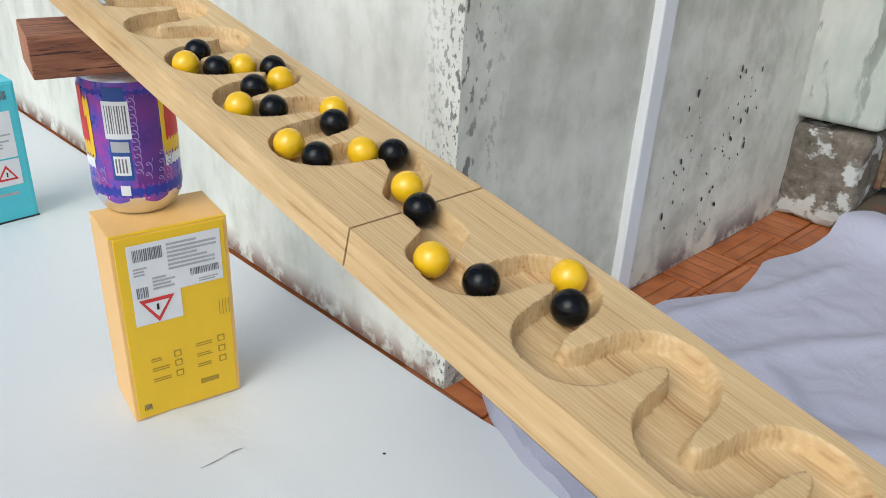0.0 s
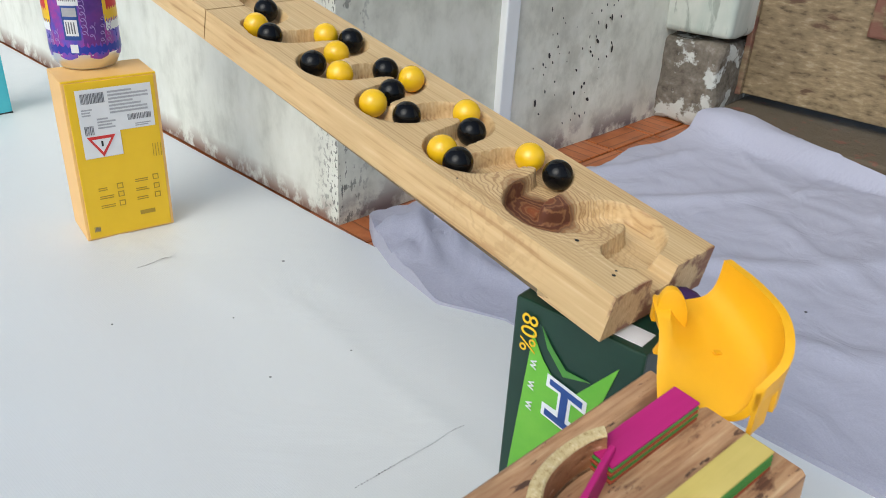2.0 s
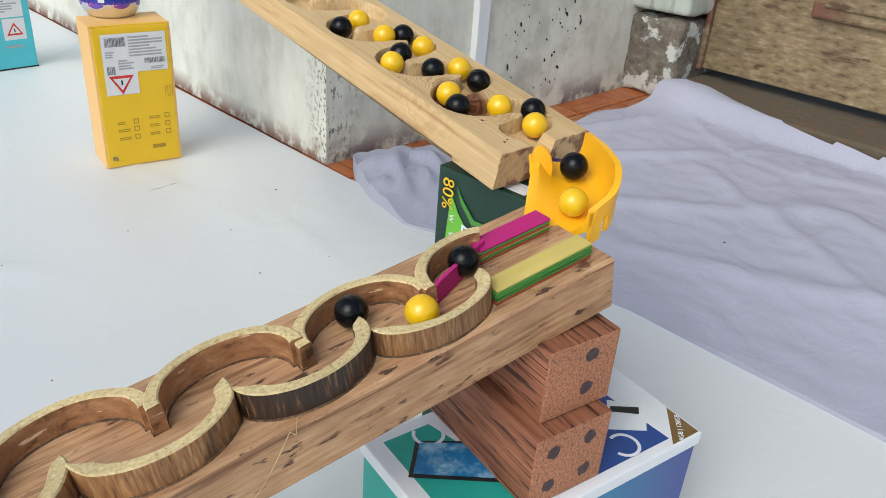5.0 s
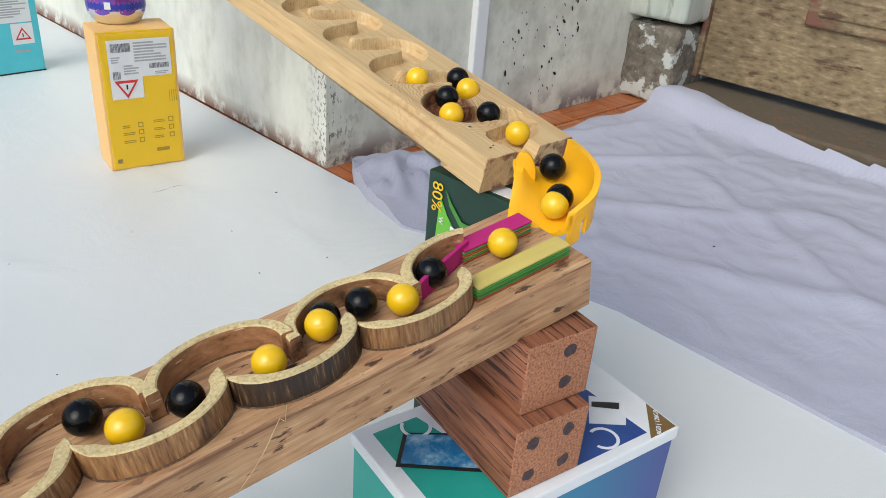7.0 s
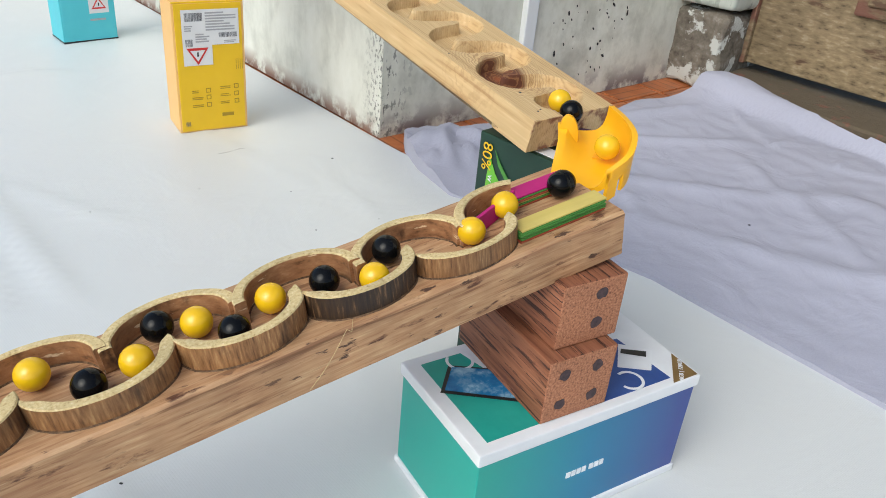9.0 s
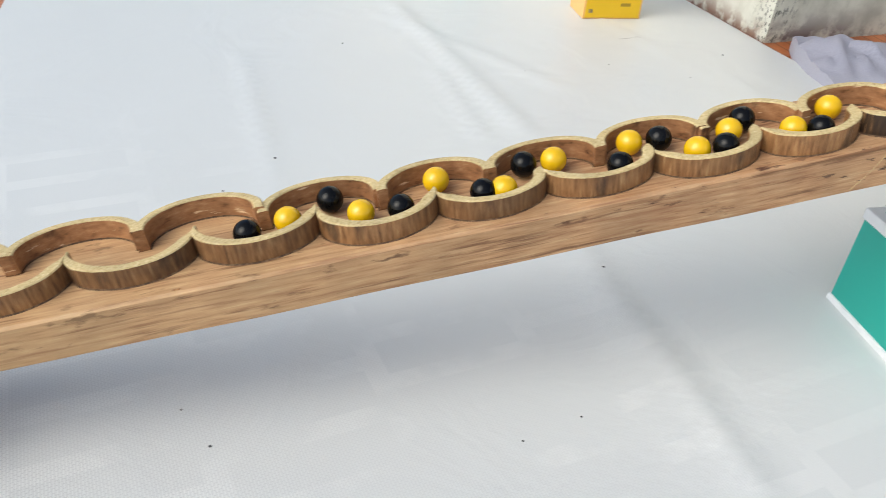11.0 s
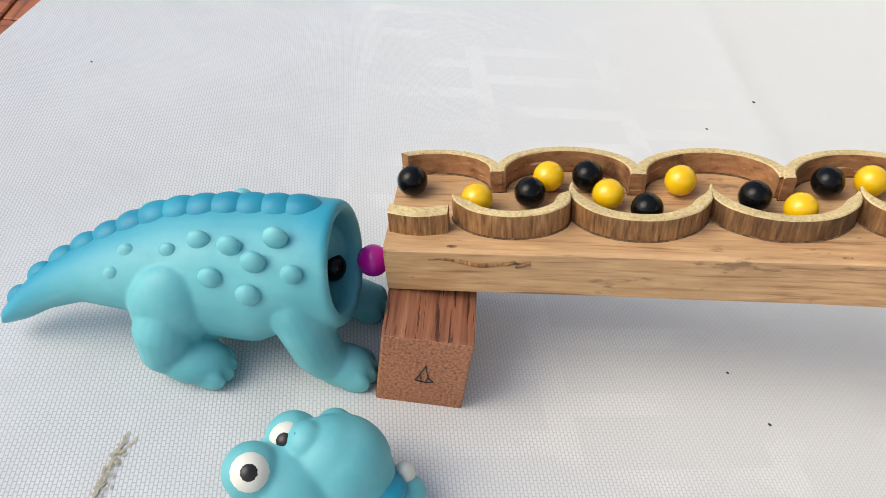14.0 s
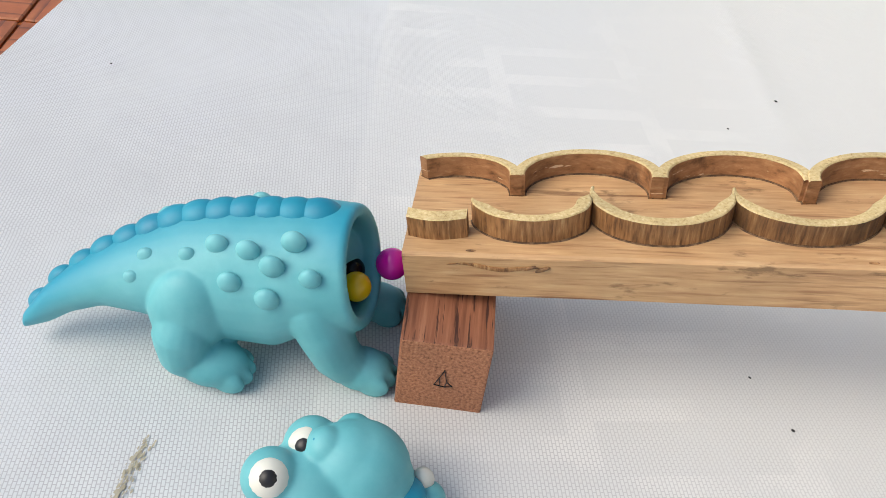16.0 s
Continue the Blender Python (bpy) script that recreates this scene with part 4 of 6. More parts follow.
# ---- small marks ----
mark = thing("stray_staple", UPPER @ pose(-0.292, 0.010, 0.0006), "bent grey metal staple in the pine board", "staple")
part("wire", box(-0.006, 0.006, -0.0016, 0.0016, 0, 0.0012, 0.0004, 1), METAL, mark)
for x, y, r in ((-0.039, 0.568, 1.6), (-0.009, 0.380, 1.2), (-0.369, -0.057, 1.2), (-0.721, -0.393, 1.2), (-0.365, 0.015, 1.6), (-0.193, -0.288, 1.2), (-0.227, -0.274, 1.0), (-0.468, 0.300, 1.6), (-0.039, 0.012, 1.5), (-0.030, -0.190, 1.0), (-0.004, -0.152, 1.0), (-0.16, 0.44, 1.0), (-0.06, 0.46, 1.0), (-0.24, 0.35, 0.9), (0.05, 0.42, 0.9), (-0.12, 0.20, 0.9), (0.467, 0.523, 1.8)):
    z = rumple(x, y) if x > 0.4 else 0.0022 + max(0.0, fold_height(x, y))
    bm = ball(0.0007 * r, 1.4, 1.0, 0.5, (0, 0, 0), 8)
    ob = tagged(part("dirt_crumb", bm, BLACK, None, "tiny dark dirt crumb lying on the sheet", True), category="crumb", group="crumbs on the sheet")
    ob.location = (x, y, z + 0.0003)
for (ax, ay), (bx, by), n in (((-0.174, 0.538), (-0.149, 0.563), 26), ((0.074, 0.267), (0.147, 0.337), 40)):
    bm = bmesh.new()
    rnd = random.Random(n)
    for k in range(n):
        f = k / n
        x, y = ax + (bx - ax) * f, ay + (by - ay) * f
        z = 0.0022 + max(0.0, fold_height(x, y)) + 0.0006
        w = rnd.uniform(0.0004, 0.0008)
        bmesh.ops.create_circle(bm, cap_ends=True, segments=6, radius=w, matrix=Matrix.Translation((x + rnd.uniform(-4e-4, 4e-4), y, z)))
    tagged(part("scuff_mark", bm, INK, None, "dotted grey scuff line on the white sheet"), category="mark")
SMEAR = surface("dried_smear", [(0.42, 0.37, 0.25), (0.52, 0.48, 0.37)], 0.8, (300, 300, 300), 60, 0.3, 0.0)
bm = bmesh.new()
rnd = random.Random(21)
for k in range(150):
    f = rnd.random()
    x, y = -0.3835 - 0.0190 * f + rnd.gauss(0, 0.0016), -0.5680 + 0.0270 * f + rnd.gauss(0, 0.0014)
    z = 0.0022 + max(0.0, fold_height(x, y)) + 0.0004 + 4e-6 * k
    bmesh.ops.create_circle(bm, cap_ends=True, segments=5, radius=rnd.uniform(0.0002, 0.0007), matrix=Matrix.Translation((x, y, z)) @ Matrix.Rotation(-0.95, 4, "Z") @ Matrix.Diagonal((2.4, 1, 1, 1)))
tagged(part("dirt_smear", bm, SMEAR, None, "dried brown dirt smear on the white sheet"), category="stain")
for u, v, r in ((0.300, 0.0175, 0.0011), (0.3255, 0.0115, 0.0009), (0.3240, 0.0150, 0.0007), (0.235, 0.0050, 0.0006)):
    bm = bmesh.new()
    bmesh.ops.create_circle(bm, cap_ends=True, segments=9, radius=r)
    q = tagged(part("nail_hole", bm, BLACK, None, "small dark hole in the pine board"), category="hole")
    q.matrix_basis = UPPER @ pose(u, v, 0.0002)

# ---- floor tiles: tile grid ----
tile_mesh = bpy.data.meshes.new("tile")
bm = box(-0.0485, 0.0485, -0.0485, 0.0485, -0.0035, 0.0, 0.0012, 1)
bm.to_mesh(tile_mesh)
bm.free()
TILE_MAT = TILE.copy()
TILE_MAT.name = "parquet_tile"
t = TILE_MAT.node_tree
co, wv = t.nodes.new("ShaderNodeTexCoord"), t.nodes.new("ShaderNodeTexWave")
wv.inputs["Scale"].default_value, wv.inputs["Distortion"].default_value = 16, 0.4
wv.wave_profile = "SAW"
wv.bands_direction = "X"
t.links.new(co.outputs["Object"], wv.inputs["Vector"])
mr = t.nodes.new("ShaderNodeMapRange")
mr.inputs["From Min"].default_value, mr.inputs["From Max"].default_value, mr.inputs["To Max"].default_value = 0.8, 0.98, 0.75
t.links.new(wv.outputs["Fac"], mr.inputs["Value"])
blend_in(TILE_MAT, mr.outputs[0], (0.09, 0.025, 0.008))
tile_mesh.materials.append(TILE_MAT)
tilt = Matrix.Rotation(math.atan2(0.72, 0.694), 4, "Z")
for i in range(-14, 15):
    for j in range(-14, 15):
        p = tilt @ Vector((0.1 * i, 0.1 * j, 0)) + CORNER
        if (-0.05 < p.x < 0.75 and 0.45 < p.y < 1.30) or (-1.25 < p.x < -0.65 and -0.75 < p.y < 0.40):
            q = new("tile", tile_mesh)
            q.parent = floor
            q.matrix_basis = Matrix.Translation(p) @ tilt @ Matrix.Rotation(math.pi / 2 * ((i + j) % 2), 4, "Z")

# ---- boxes ----
def flat_on(parent, name, outline, material, y=-0.0003, label=""):
    """A thin printed patch on a box's front (x across, z up, front face at y = 0)."""
    bm = plate([(x, z) for x, z in outline], 0, 0.0002)
    ob = part(name, bm, material, parent, label)
    ob.matrix_basis = pose(0, y, 0, 90, 0, 0)
    return ob


def rect(x0, x1, z0, z1):
    return [(x0, z0), (x1, z0), (x1, z1), (x0, z1)]


def bars(parent, x0, x1, z0, z1, rows, material, fill=0.55, y=-0.0006, seed=1):
    bm = bmesh.new()
    rnd = random.Random(seed)
    h = (z1 - z0) / rows
    for r in range(rows):
        e = x1 - (x1 - x0) * rnd.choice((0, 0.05, 0.2, 0.4))
        plate(rect(x0, e, z0 + h * r, z0 + h * (r + fill)), 0, 0.00015, bm)
    ob = part("print_block", bm, material, parent)
    ob.matrix_basis = pose(0, y, 0, 90, 0, 0)


def barcode(parent, x0, x1, z0, z1, y=-0.0006, seed=1):
    bm = bmesh.new()
    rnd = random.Random(seed)
    x = x0
    while x < x1:
        w = rnd.choice((0.0004, 0.0006, 0.0009))
        plate(rect(x, x + w, z0, z1), 0, 0.00015, bm)
        x += w + rnd.choice((0.0005, 0.0008))
    ob = part("barcode", bm, INK, parent)
    ob.matrix_basis = pose(0, y, 0, 90, 0, 0)


def triangle_sign(parent, cx, cz, s, up, y=-0.0006):
    k = 1 if up else -1
    tri = [(cx - s, cz - 0.6 * s * k), (cx + s, cz - 0.6 * s * k), (cx, cz + s * k)]
    flat_on(parent, "warning_triangle", tri if up else tri[::-1], RED, y)
    s *= 0.68
    tri = [(cx - s, cz - 0.55 * s * k), (cx + s, cz - 0.55 * s * k), (cx, cz + 0.95 * s * k)]
    sign = parent
    flat_on(sign, "triangle_field", tri if up else tri[::-1], PAPER, y - 0.0003)
    s *= 0.1
    flat_on(parent, "sign_mark", rect(cx - s, cx + s, cz - 0.0025, cz + 0.003), BLACK, y - 0.0006)


def phone_carton(m, w, d, h, front, sides, label):
    ob = thing("phone_box", m, label, "box")
    part("carton", box(0, w, 0.0006, d, 0, h, 0.0012, 2), sides, ob)
    part("front_panel", box(0.003, w - 0.003, -0.0002, 0.0016, 0.002, h - 0.002, 0.0004, 1), front, ob)
    return ob


W, H = 0.0885, 0.166
yb = phone_carton(Matrix.Translation((-0.2425, 0.5835, 0.0026)) @ Matrix.Rotation(math.atan2(0.053, 0.070), 4, "Z"), W, 0.056, H, YELLOWCARD, PALECARD, "bright yellow phone box standing upright on the sheet")
part("lid_edge", box(0.0005, W - 0.0005, 0.0004, 0.003, H - 0.0016, H + 0.0004, 0.0004, 1), YELLOWCARD, yb)
flat_on(yb, "paper_label", [(0.011, 0.088), (0.047, 0.088), (0.047, 0.113), (0.0815, 0.113), (0.0815, 0.157), (0.011, 0.157)], PAPER, -0.0005, "white printed paper label")
barcode(yb, 0.015, 0.036, 0.143, 0.153, -0.0008, 1)
barcode(yb, 0.056, 0.078, 0.122, 0.128, -0.0008, 2)
bars(yb, 0.040, 0.078, 0.131, 0.155, 7, PALEINK, y=-0.0008, seed=3)
bars(yb, 0.027, 0.044, 0.117, 0.129, 4, PALEINK, y=-0.0008, seed=4)
bars(yb, 0.014, 0.024, 0.131, 0.139, 3, PALEINK, y=-0.0008, seed=5)
barcode(yb, 0.0145, 0.0225, 0.112, 0.121, -0.0008, 6)
bars(yb, 0.062, 0.078, 0.115, 0.119, 2, PALEINK, y=-0.0008, seed=7)
triangle_sign(yb, 0.0285, 0.102, 0.0135, False, -0.0008)
for k in range(4):
    bm = plate(rect(0.076 + 0.0026 * k, 0.0765 + 0.0026 * k, 0.080, 0.094), 0, 0.00015)
    ob = part("stripe", bm, OLIVEINK, yb)
    ob.matrix_basis = pose(0, -0.0004, 0, 90, 0, 0)
for k, (x, z) in enumerate(((0.036, 0.052), (0.036, 0.043), (0.036, 0.033), (0.072, 0.055), (0.072, 0.045), (0.072, 0.035))):
    ic = flat_on(yb, "print_icon", rect(x, x + 0.006, z, z + 0.006), OLIVEINK, -0.0004)
    flat_on(yb, "icon_field", rect(x + 0.001, x + 0.005, z + 0.001, z + 0.005), YELLOWCARD, -0.0007)
    bars(yb, x - 0.018, x - 0.004, z + 0.0005, z + 0.005, 2, OLIVEINK, 0.4, -0.0004, k)
bars(yb, 0.055, 0.0805, 0.0185, 0.0235, 1, OLIVEINK, 0.9, -0.0004, 9)
barcode(yb, 0.008, 0.0135, 0.009, 0.0145, -0.0004, 8)

tb = phone_carton(Matrix.Translation((-0.5685, 0.8835, 0.0026)) @ Matrix.Rotation(math.atan2(0.066, 0.060), 4, "Z"), 0.0885, 0.058, 0.168, TEALCARD, TEALCARD, "turquoise phone box standing near the white wall")
part("bottom_edge", box(-0.0003, 0.0888, -0.0008, 0.0583, 0.0, 0.003, 0.0004, 1), BLACK, tb)
flat_on(tb, "paper_label", rect(0.018, 0.078, 0.080, 0.135), PAPER, -0.0005)
barcode(tb, 0.022, 0.045, 0.122, 0.131, -0.0008, 11)
bars(tb, 0.022, 0.074, 0.088, 0.118, 8, PALEINK, y=-0.0008, seed=12)
flat_on(tb, "paper_label", rect(0.046, 0.078, 0.046, 0.078), PAPER, -0.0005)
triangle_sign(tb, 0.062, 0.060, 0.012, True, -0.0008)
bars(tb, 0.046, 0.078, 0.034, 0.040, 1, PALEINK, y=-0.0005, seed=13)
barcode(tb, 0.068, 0.078, 0.148, 0.158, -0.0005, 14)

# detergent carton under the upper board
gb = thing("detergent_box", Matrix.Translation((0.1595, 0.1875, 0.0)) @ Matrix.Rotation(math.atan2(-0.63, 0.77), 4, "Z"), "dark green and lime detergent carton under the board end", "box")
gb.location.z = 0.0
GW, GH = 0.0665, 0.209
part("carton", box(0, GW, 0, 0.052, 0.008, GH, 0.0012, 2), GREENCARD, gb)
flat_on(gb, "lime_field", [(0.005, 0.10), (0.0115, 0.194), (0.018, 0.183), (0.026, 0.174), (0.036, 0.171), (0.046, 0.184), (0.056, 0.197), (0.050, 0.172), (0.056, 0.10)], LIME, -0.0004, "lime green printed wave")
sw = flat_on(gb, "swirl_print", [(0.016, 0.200), (0.020, 0.190), (0.030, 0.179), (0.044, 0.183), (0.031, 0.183), (0.022, 0.192)], STICKGREEN, -0.0008)
lettering("80%", 0.0125, YELLOWCARD, gb, pose(0.0090, -0.0012, 0.1930, 90, 90, 0), "discount_print")
for k in range(3):
    lettering("w", 0.0075, WHITEPRINT, gb, pose(0.0145, -0.0012, 0.178 - 0.012 * k, 90, 90, 0), "web_print")
flat_on(gb, "brand_shape", [(0.0220, 0.1770), (0.0440, 0.1720), (0.0440, 0.1650), (0.0360, 0.1670), (0.0360, 0.1570), (0.0440, 0.1550), (0.0440, 0.1480), (0.0210, 0.1530), (0.0210, 0.1600), (0.0290, 0.1590), (0.0290, 0.1690), (0.0220, 0.1700)], WHITEPRINT, -0.0008, "white and blue brand shape")
flat_on(gb, "brand_core", [(0.0240, 0.1750), (0.0420, 0.1710), (0.0420, 0.1675), (0.0240, 0.1720)], BLUE, -0.0012)
flat_on(gb, "brand_core", [(0.0230, 0.1575), (0.0420, 0.1530), (0.0420, 0.1495), (0.0230, 0.1540)], BLUE, -0.0012)
flat_on(gb, "brand_core", [(0.0305, 0.1710), (0.0345, 0.1700), (0.0345, 0.1540), (0.0305, 0.1550)], BLUE, -0.0012)
tp = part("top_print", plate(rect(0.036, 0.062, 0.004, 0.016), 0, 0.0003), WHITEPRINT, gb, "white printed patch on the lid")
tp.location.z = GH + 0.0001

# phone box on its back under the wood blocks
ob = thing("phone_box", phone_box_m, "white, sea green and blue phone box lying flat on the sheet", "box")
PW, PD, PH = 0.176, 0.095, 0.0865
GRADE = surface("graded_print", [(0.03, 0.33, 0.27), (0.02, 0.16, 0.30)], 0.3, (20, 20, 20), 8, 0.05, 0.0)
t = GRADE.node_tree
co, sp, rp = (t.nodes.new("ShaderNode" + k) for k in ("TexCoord", "SeparateXYZ", "ValToRGB"))
t.links.new(co.outputs["Object"], sp.inputs[0])
mr = t.nodes.new("ShaderNodeMapRange")
mr.inputs["From Max"].default_value = PW
t.links.new(sp.outputs[0], mr.inputs["Value"]), t.links.new(mr.outputs[0], rp.inputs[0])
e = rp.color_ramp.elements
e[0].position, e[1].position = 0.05, 0.95
e[0].color, e[1].color = (0.03, 0.36, 0.29, 1), (0.03, 0.06, 0.27, 1)
e.new(0.5).color = (0.015, 0.20, 0.36, 1)
t.links.new(rp.outputs[0], t.nodes["Principled BSDF"].inputs["Base Color"])
part("carton", box(0.0015, PW - 0.0015, 0.0015, PD - 0.0015, 0.003, PH - 0.009, 0.001, 2), GRADE, ob, "sea green to blue printed side")
part("tray_edge", box(0, PW, 0, PD, 0, 0.006, 0.0012, 2), WHITECARD, ob)
part("lid", box(0, PW, 0, PD, PH - 0.009, PH, 0.0012, 2), WHITECARD, ob, "white lid")


def on_lid(name, outline, material, z=0.0003, label=""):
    q = part(name, plate(outline, 0, 0.0002), material, ob, label)
    q.location.z = PH + z - 0.0002
    return q


on_lid("corner_print", [(0.010, 0.008), (0.062, 0.008), (0.040, 0.0865), (0.010, 0.0865)], GREENTEAL, label="sea green printed field")
on_lid("corner_print", [(0.085, 0.0068), (0.1538, 0.0064), (0.1500, 0.055), (0.110, 0.060)], BLUE, label="dark blue printed field")
on_lid("corner_print", [(0.152, 0.0015), (0.174, 0.0015), (0.174, 0.026)], GOLD, label="bronze storage corner")
lettering("8GB | 128GB", 0.0042, WHITEPRINT, ob, pose(0.1665, 0.0095, PH + 0.0006, 0, 0, 49), "storage_print")
on_lid("phone_print", [(0.0075, 0.0570), (0.0620, 0.0190), (0.0830, 0.0440), (0.0258, 0.0783)], BLACK, 0.0007, "printed phone picture")
on_lid("screen_print", [(0.0110, 0.0575), (0.0620, 0.0220), (0.0800, 0.0435), (0.0268, 0.0755)], PHONEGLASS, 0.0011)
on_lid("phone_print", [(0.1282, 0.0298), (0.1470, 0.0173), (0.1634, 0.0339), (0.1464, 0.0496)], WHITECARD, 0.0007)
on_lid("camera_print", [(0.1402, 0.0406), (0.1538, 0.0298), (0.1582, 0.0344), (0.1436, 0.0440)], BLACK, 0.0011)
for cx, cy, rot in ((0.0350, 0.0790, 130), (0.1265, 0.0155, 200)):
    bm = bmesh.new()
    rings = []
    for k in range(19):
        a = radians(rot + 15 * k)
        rings.append([Vector((cx + r * math.cos(a), cy + r * math.sin(a), z)) for r, z in ((0.0075, 0), (0.0095, 0), (0.0095, 0.0002), (0.0075, 0.0002))])
    q = part("logo_arc", loft(rings, bm=bm), WHITEPRINT, ob)
    q.location.z = PH + 0.0006
for k in range(7):
    part("logo_bar", box(0.072 + 0.0042 * k + (0.002 if k > 3 else 0), 0.0752 + 0.0042 * k + (0.002 if k > 3 else 0), 0.0008, 0.0016, 0.037, 0.0412, 0), WHITEPRINT, ob)


# ---- drink can ----
can = thing("drink_can", pose(-0.2445, 0.6515, 0.1698, 0, 0, 20), "violet, blue and magenta soft drink can on a yellow box", "can")
prof = [(0.0, 0.004), (0.0225, 0.004), (0.0255, 0.0), (0.0275, 0.002), (0.0315, 0.010), (0.0328, 0.0155), (0.0328, 0.098), (0.0315, 0.1035), (0.0285, 0.1085), (0.0272, 0.1105), (0.0278, 0.1130), (0.0262, 0.1132), (0.0255, 0.110), (0.0, 0.1095)]


def turned(profile, seg, cut=None):
    bm = bmesh.new()
    rings = [[Vector((max(r, 1e-5) * math.cos(2 * math.pi * k / seg), max(r, 1e-5) * math.sin(2 * math.pi * k / seg), z)) for k in range(seg)] for r, z in profile]
    return loft(rings, bm=bm)


part("can_body", turned(prof, 48), METAL, can, "bare silver metal rim", True)
bm = bmesh.new()
seg = 64
rings = []
for r, z in ((0.0322, 0.0125), (0.0330, 0.0165), (0.0330, 0.0975), (0.0318, 0.1030)):
    ring = []
    for k in range(seg):
        a = 2 * math.pi * k / seg
        zz = z + (0.0018 * math.sin(7 * a) if z < 0.014 else 0)
        ring.append(Vector((r * math.cos(a), r * math.sin(a), zz)))
    rings.append(ring)
part("can_print", loft(rings, caps=False, bm=bm), CANBLUE, can, "violet blue printed sleeve", True)


def wrap(name, a0, a1, z0, z1, material, wavy=0.0, rr=0.03325, n=14, under=None):
    """A printed patch round the can between two angles."""
    bm = bmesh.new()
    rows = []
    for k in range(n + 1):
        a = radians(a0 + (a1 - a0) * k / n)
        w = wavy * math.sin(k * 2.4)
        rows.append([Vector((rr * math.cos(a), rr * math.sin(a), z)) for z in (z0 - w, z1 + w)])
    loft(rows, closed=False, caps=False, bm=bm)
    return part(name, bm, material, under or can, smooth=True)


BACK = -102
wrap("blue_panel", BACK - 13, BACK + 13, 0.030, 0.100, BLUE)
panel = wrap("code_panel", BACK - 16, BACK + 16, 0.062, 0.090, PAPER, rr=0.0334)
for k in range(9):
    wrap("code_line", BACK - 13 + 3 * k, BACK - 12 + 3 * k + (k % 3) * 0.4, 0.066, 0.087, INK, rr=0.0335, n=2, under=panel)
wrap("small_print", BACK - 11, BACK + 11, 0.052, 0.060, PALEINK, rr=0.0334)
panel = wrap("code_square", BACK - 10, BACK + 10, 0.034, 0.049, PAPER, rr=0.0334)
for k in range(4):
    wrap("code_line", BACK - 8 + 4 * k, BACK - 6 + 4 * k, 0.036, 0.047, INK, rr=0.0335, n=2, under=panel)
wrap("code_square", BACK - 6, BACK + 6, 0.018, 0.026, PAPER, rr=0.0334)
wrap("magenta_patch", BACK + 16, BACK + 52, 0.025, 0.095, surface("magenta_print", [(0.05, 0.02, 0.16), (0.11, 0.03, 0.24), (0.20, 0.03, 0.22)], 0.3, (40, 40, 40), 8, 0.2, 0.0), 0.003)
SQUIGGLE = surface("violet_line_print", [(0.30, 0.20, 0.50), (0.40, 0.30, 0.58)], 0.35, (60, 60, 60), 8, 0.1, 0.0)
LOWBLUE = surface("royal_blue_print", [(0.02, 0.03, 0.30), (0.05, 0.07, 0.45)], 0.28, (50, 50, 50), 20, 0.2, 0.0, metal=0.3)
wrap("blue_band", 0, 360, 0.0170, 0.0240, LOWBLUE, 0.0018, 0.0332, 90)
wrap("blue_band", 0, 360, 0.0940, 0.0972, LOWBLUE, 0.0010, 0.0332, 90)
for j, (a0, z0, z1) in enumerate(((20, 0.034, 0.094), (30, 0.030, 0.046), (46, 0.026, 0.052), (58, 0.026, 0.048), (-28, 0.026, 0.040), (-40, 0.024, 0.038), (110, 0.03, 0.09), (170, 0.03, 0.09))):
    bm = bmesh.new()
    rows = []
    turns = int((z1 - z0) / 0.0055)
    for k in range(14 * turns + 1):
        q = 2 * math.pi * k / 14
        z = z0 + (z1 - z0) * k / (14 * turns) + 0.0028 * math.sin(q)
        a = radians(BACK + a0 + 0.12 * k * (1 if j in (1, 2, 3) else 0) + 4.0 * math.cos(q))
        w = 0.00035
        rows.append([Vector((0.03345 * math.cos(a + dw), 0.03345 * math.sin(a + dw), z + dz)) for dw, dz in ((-0.010, -w), (0.010, w))])
    loft(rows, closed=False, caps=False, bm=bm)
    part("squiggle_print", bm, SQUIGGLE, can)
for a in (BACK - 60, BACK + 78):
    wrap("yellow_burst", a - 24, a + 24, 0.046, 0.090, YELLOWCARD, 0.003, 0.0334, 20)
    wrap("red_badge", a - 16, a + 12, 0.074, 0.098, RED, 0.001, 0.0335)
    wrap("red_word", a - 17, a + 17, 0.057, 0.076, RED, 0.002, 0.0336)
    wrap("white_word", a - 22, a + 20, 0.037, 0.045, WHITEPRINT, 0.001, 0.0334)


# ---- yellow chute between the tracks ----
chute = thing("marble_chute", Matrix(), "amber yellow plastic marble chute between the two tracks", "chute")
LEFT_RIM = [(0.2190, 0.1580, 0.2300), (0.2165, 0.1480, 0.2355), (0.2140, 0.1345, 0.2305), (0.2120, 0.1215, 0.2195), (0.2110, 0.1110, 0.2135)]
RIGHT_RIM = [(0.2405, 0.1660, 0.2445), (0.2485, 0.1490, 0.2430), (0.2532, 0.1310, 0.2400), (0.2500, 0.1150, 0.2330), (0.2390, 0.1060, 0.2245)]
FLOOR_MID = [(0.2290, 0.1620, 0.2275), (0.2340, 0.1450, 0.2230), (0.2350, 0.1310, 0.2195), (0.2310, 0.1180, 0.2160), (0.2250, 0.1065, 0.2115)]


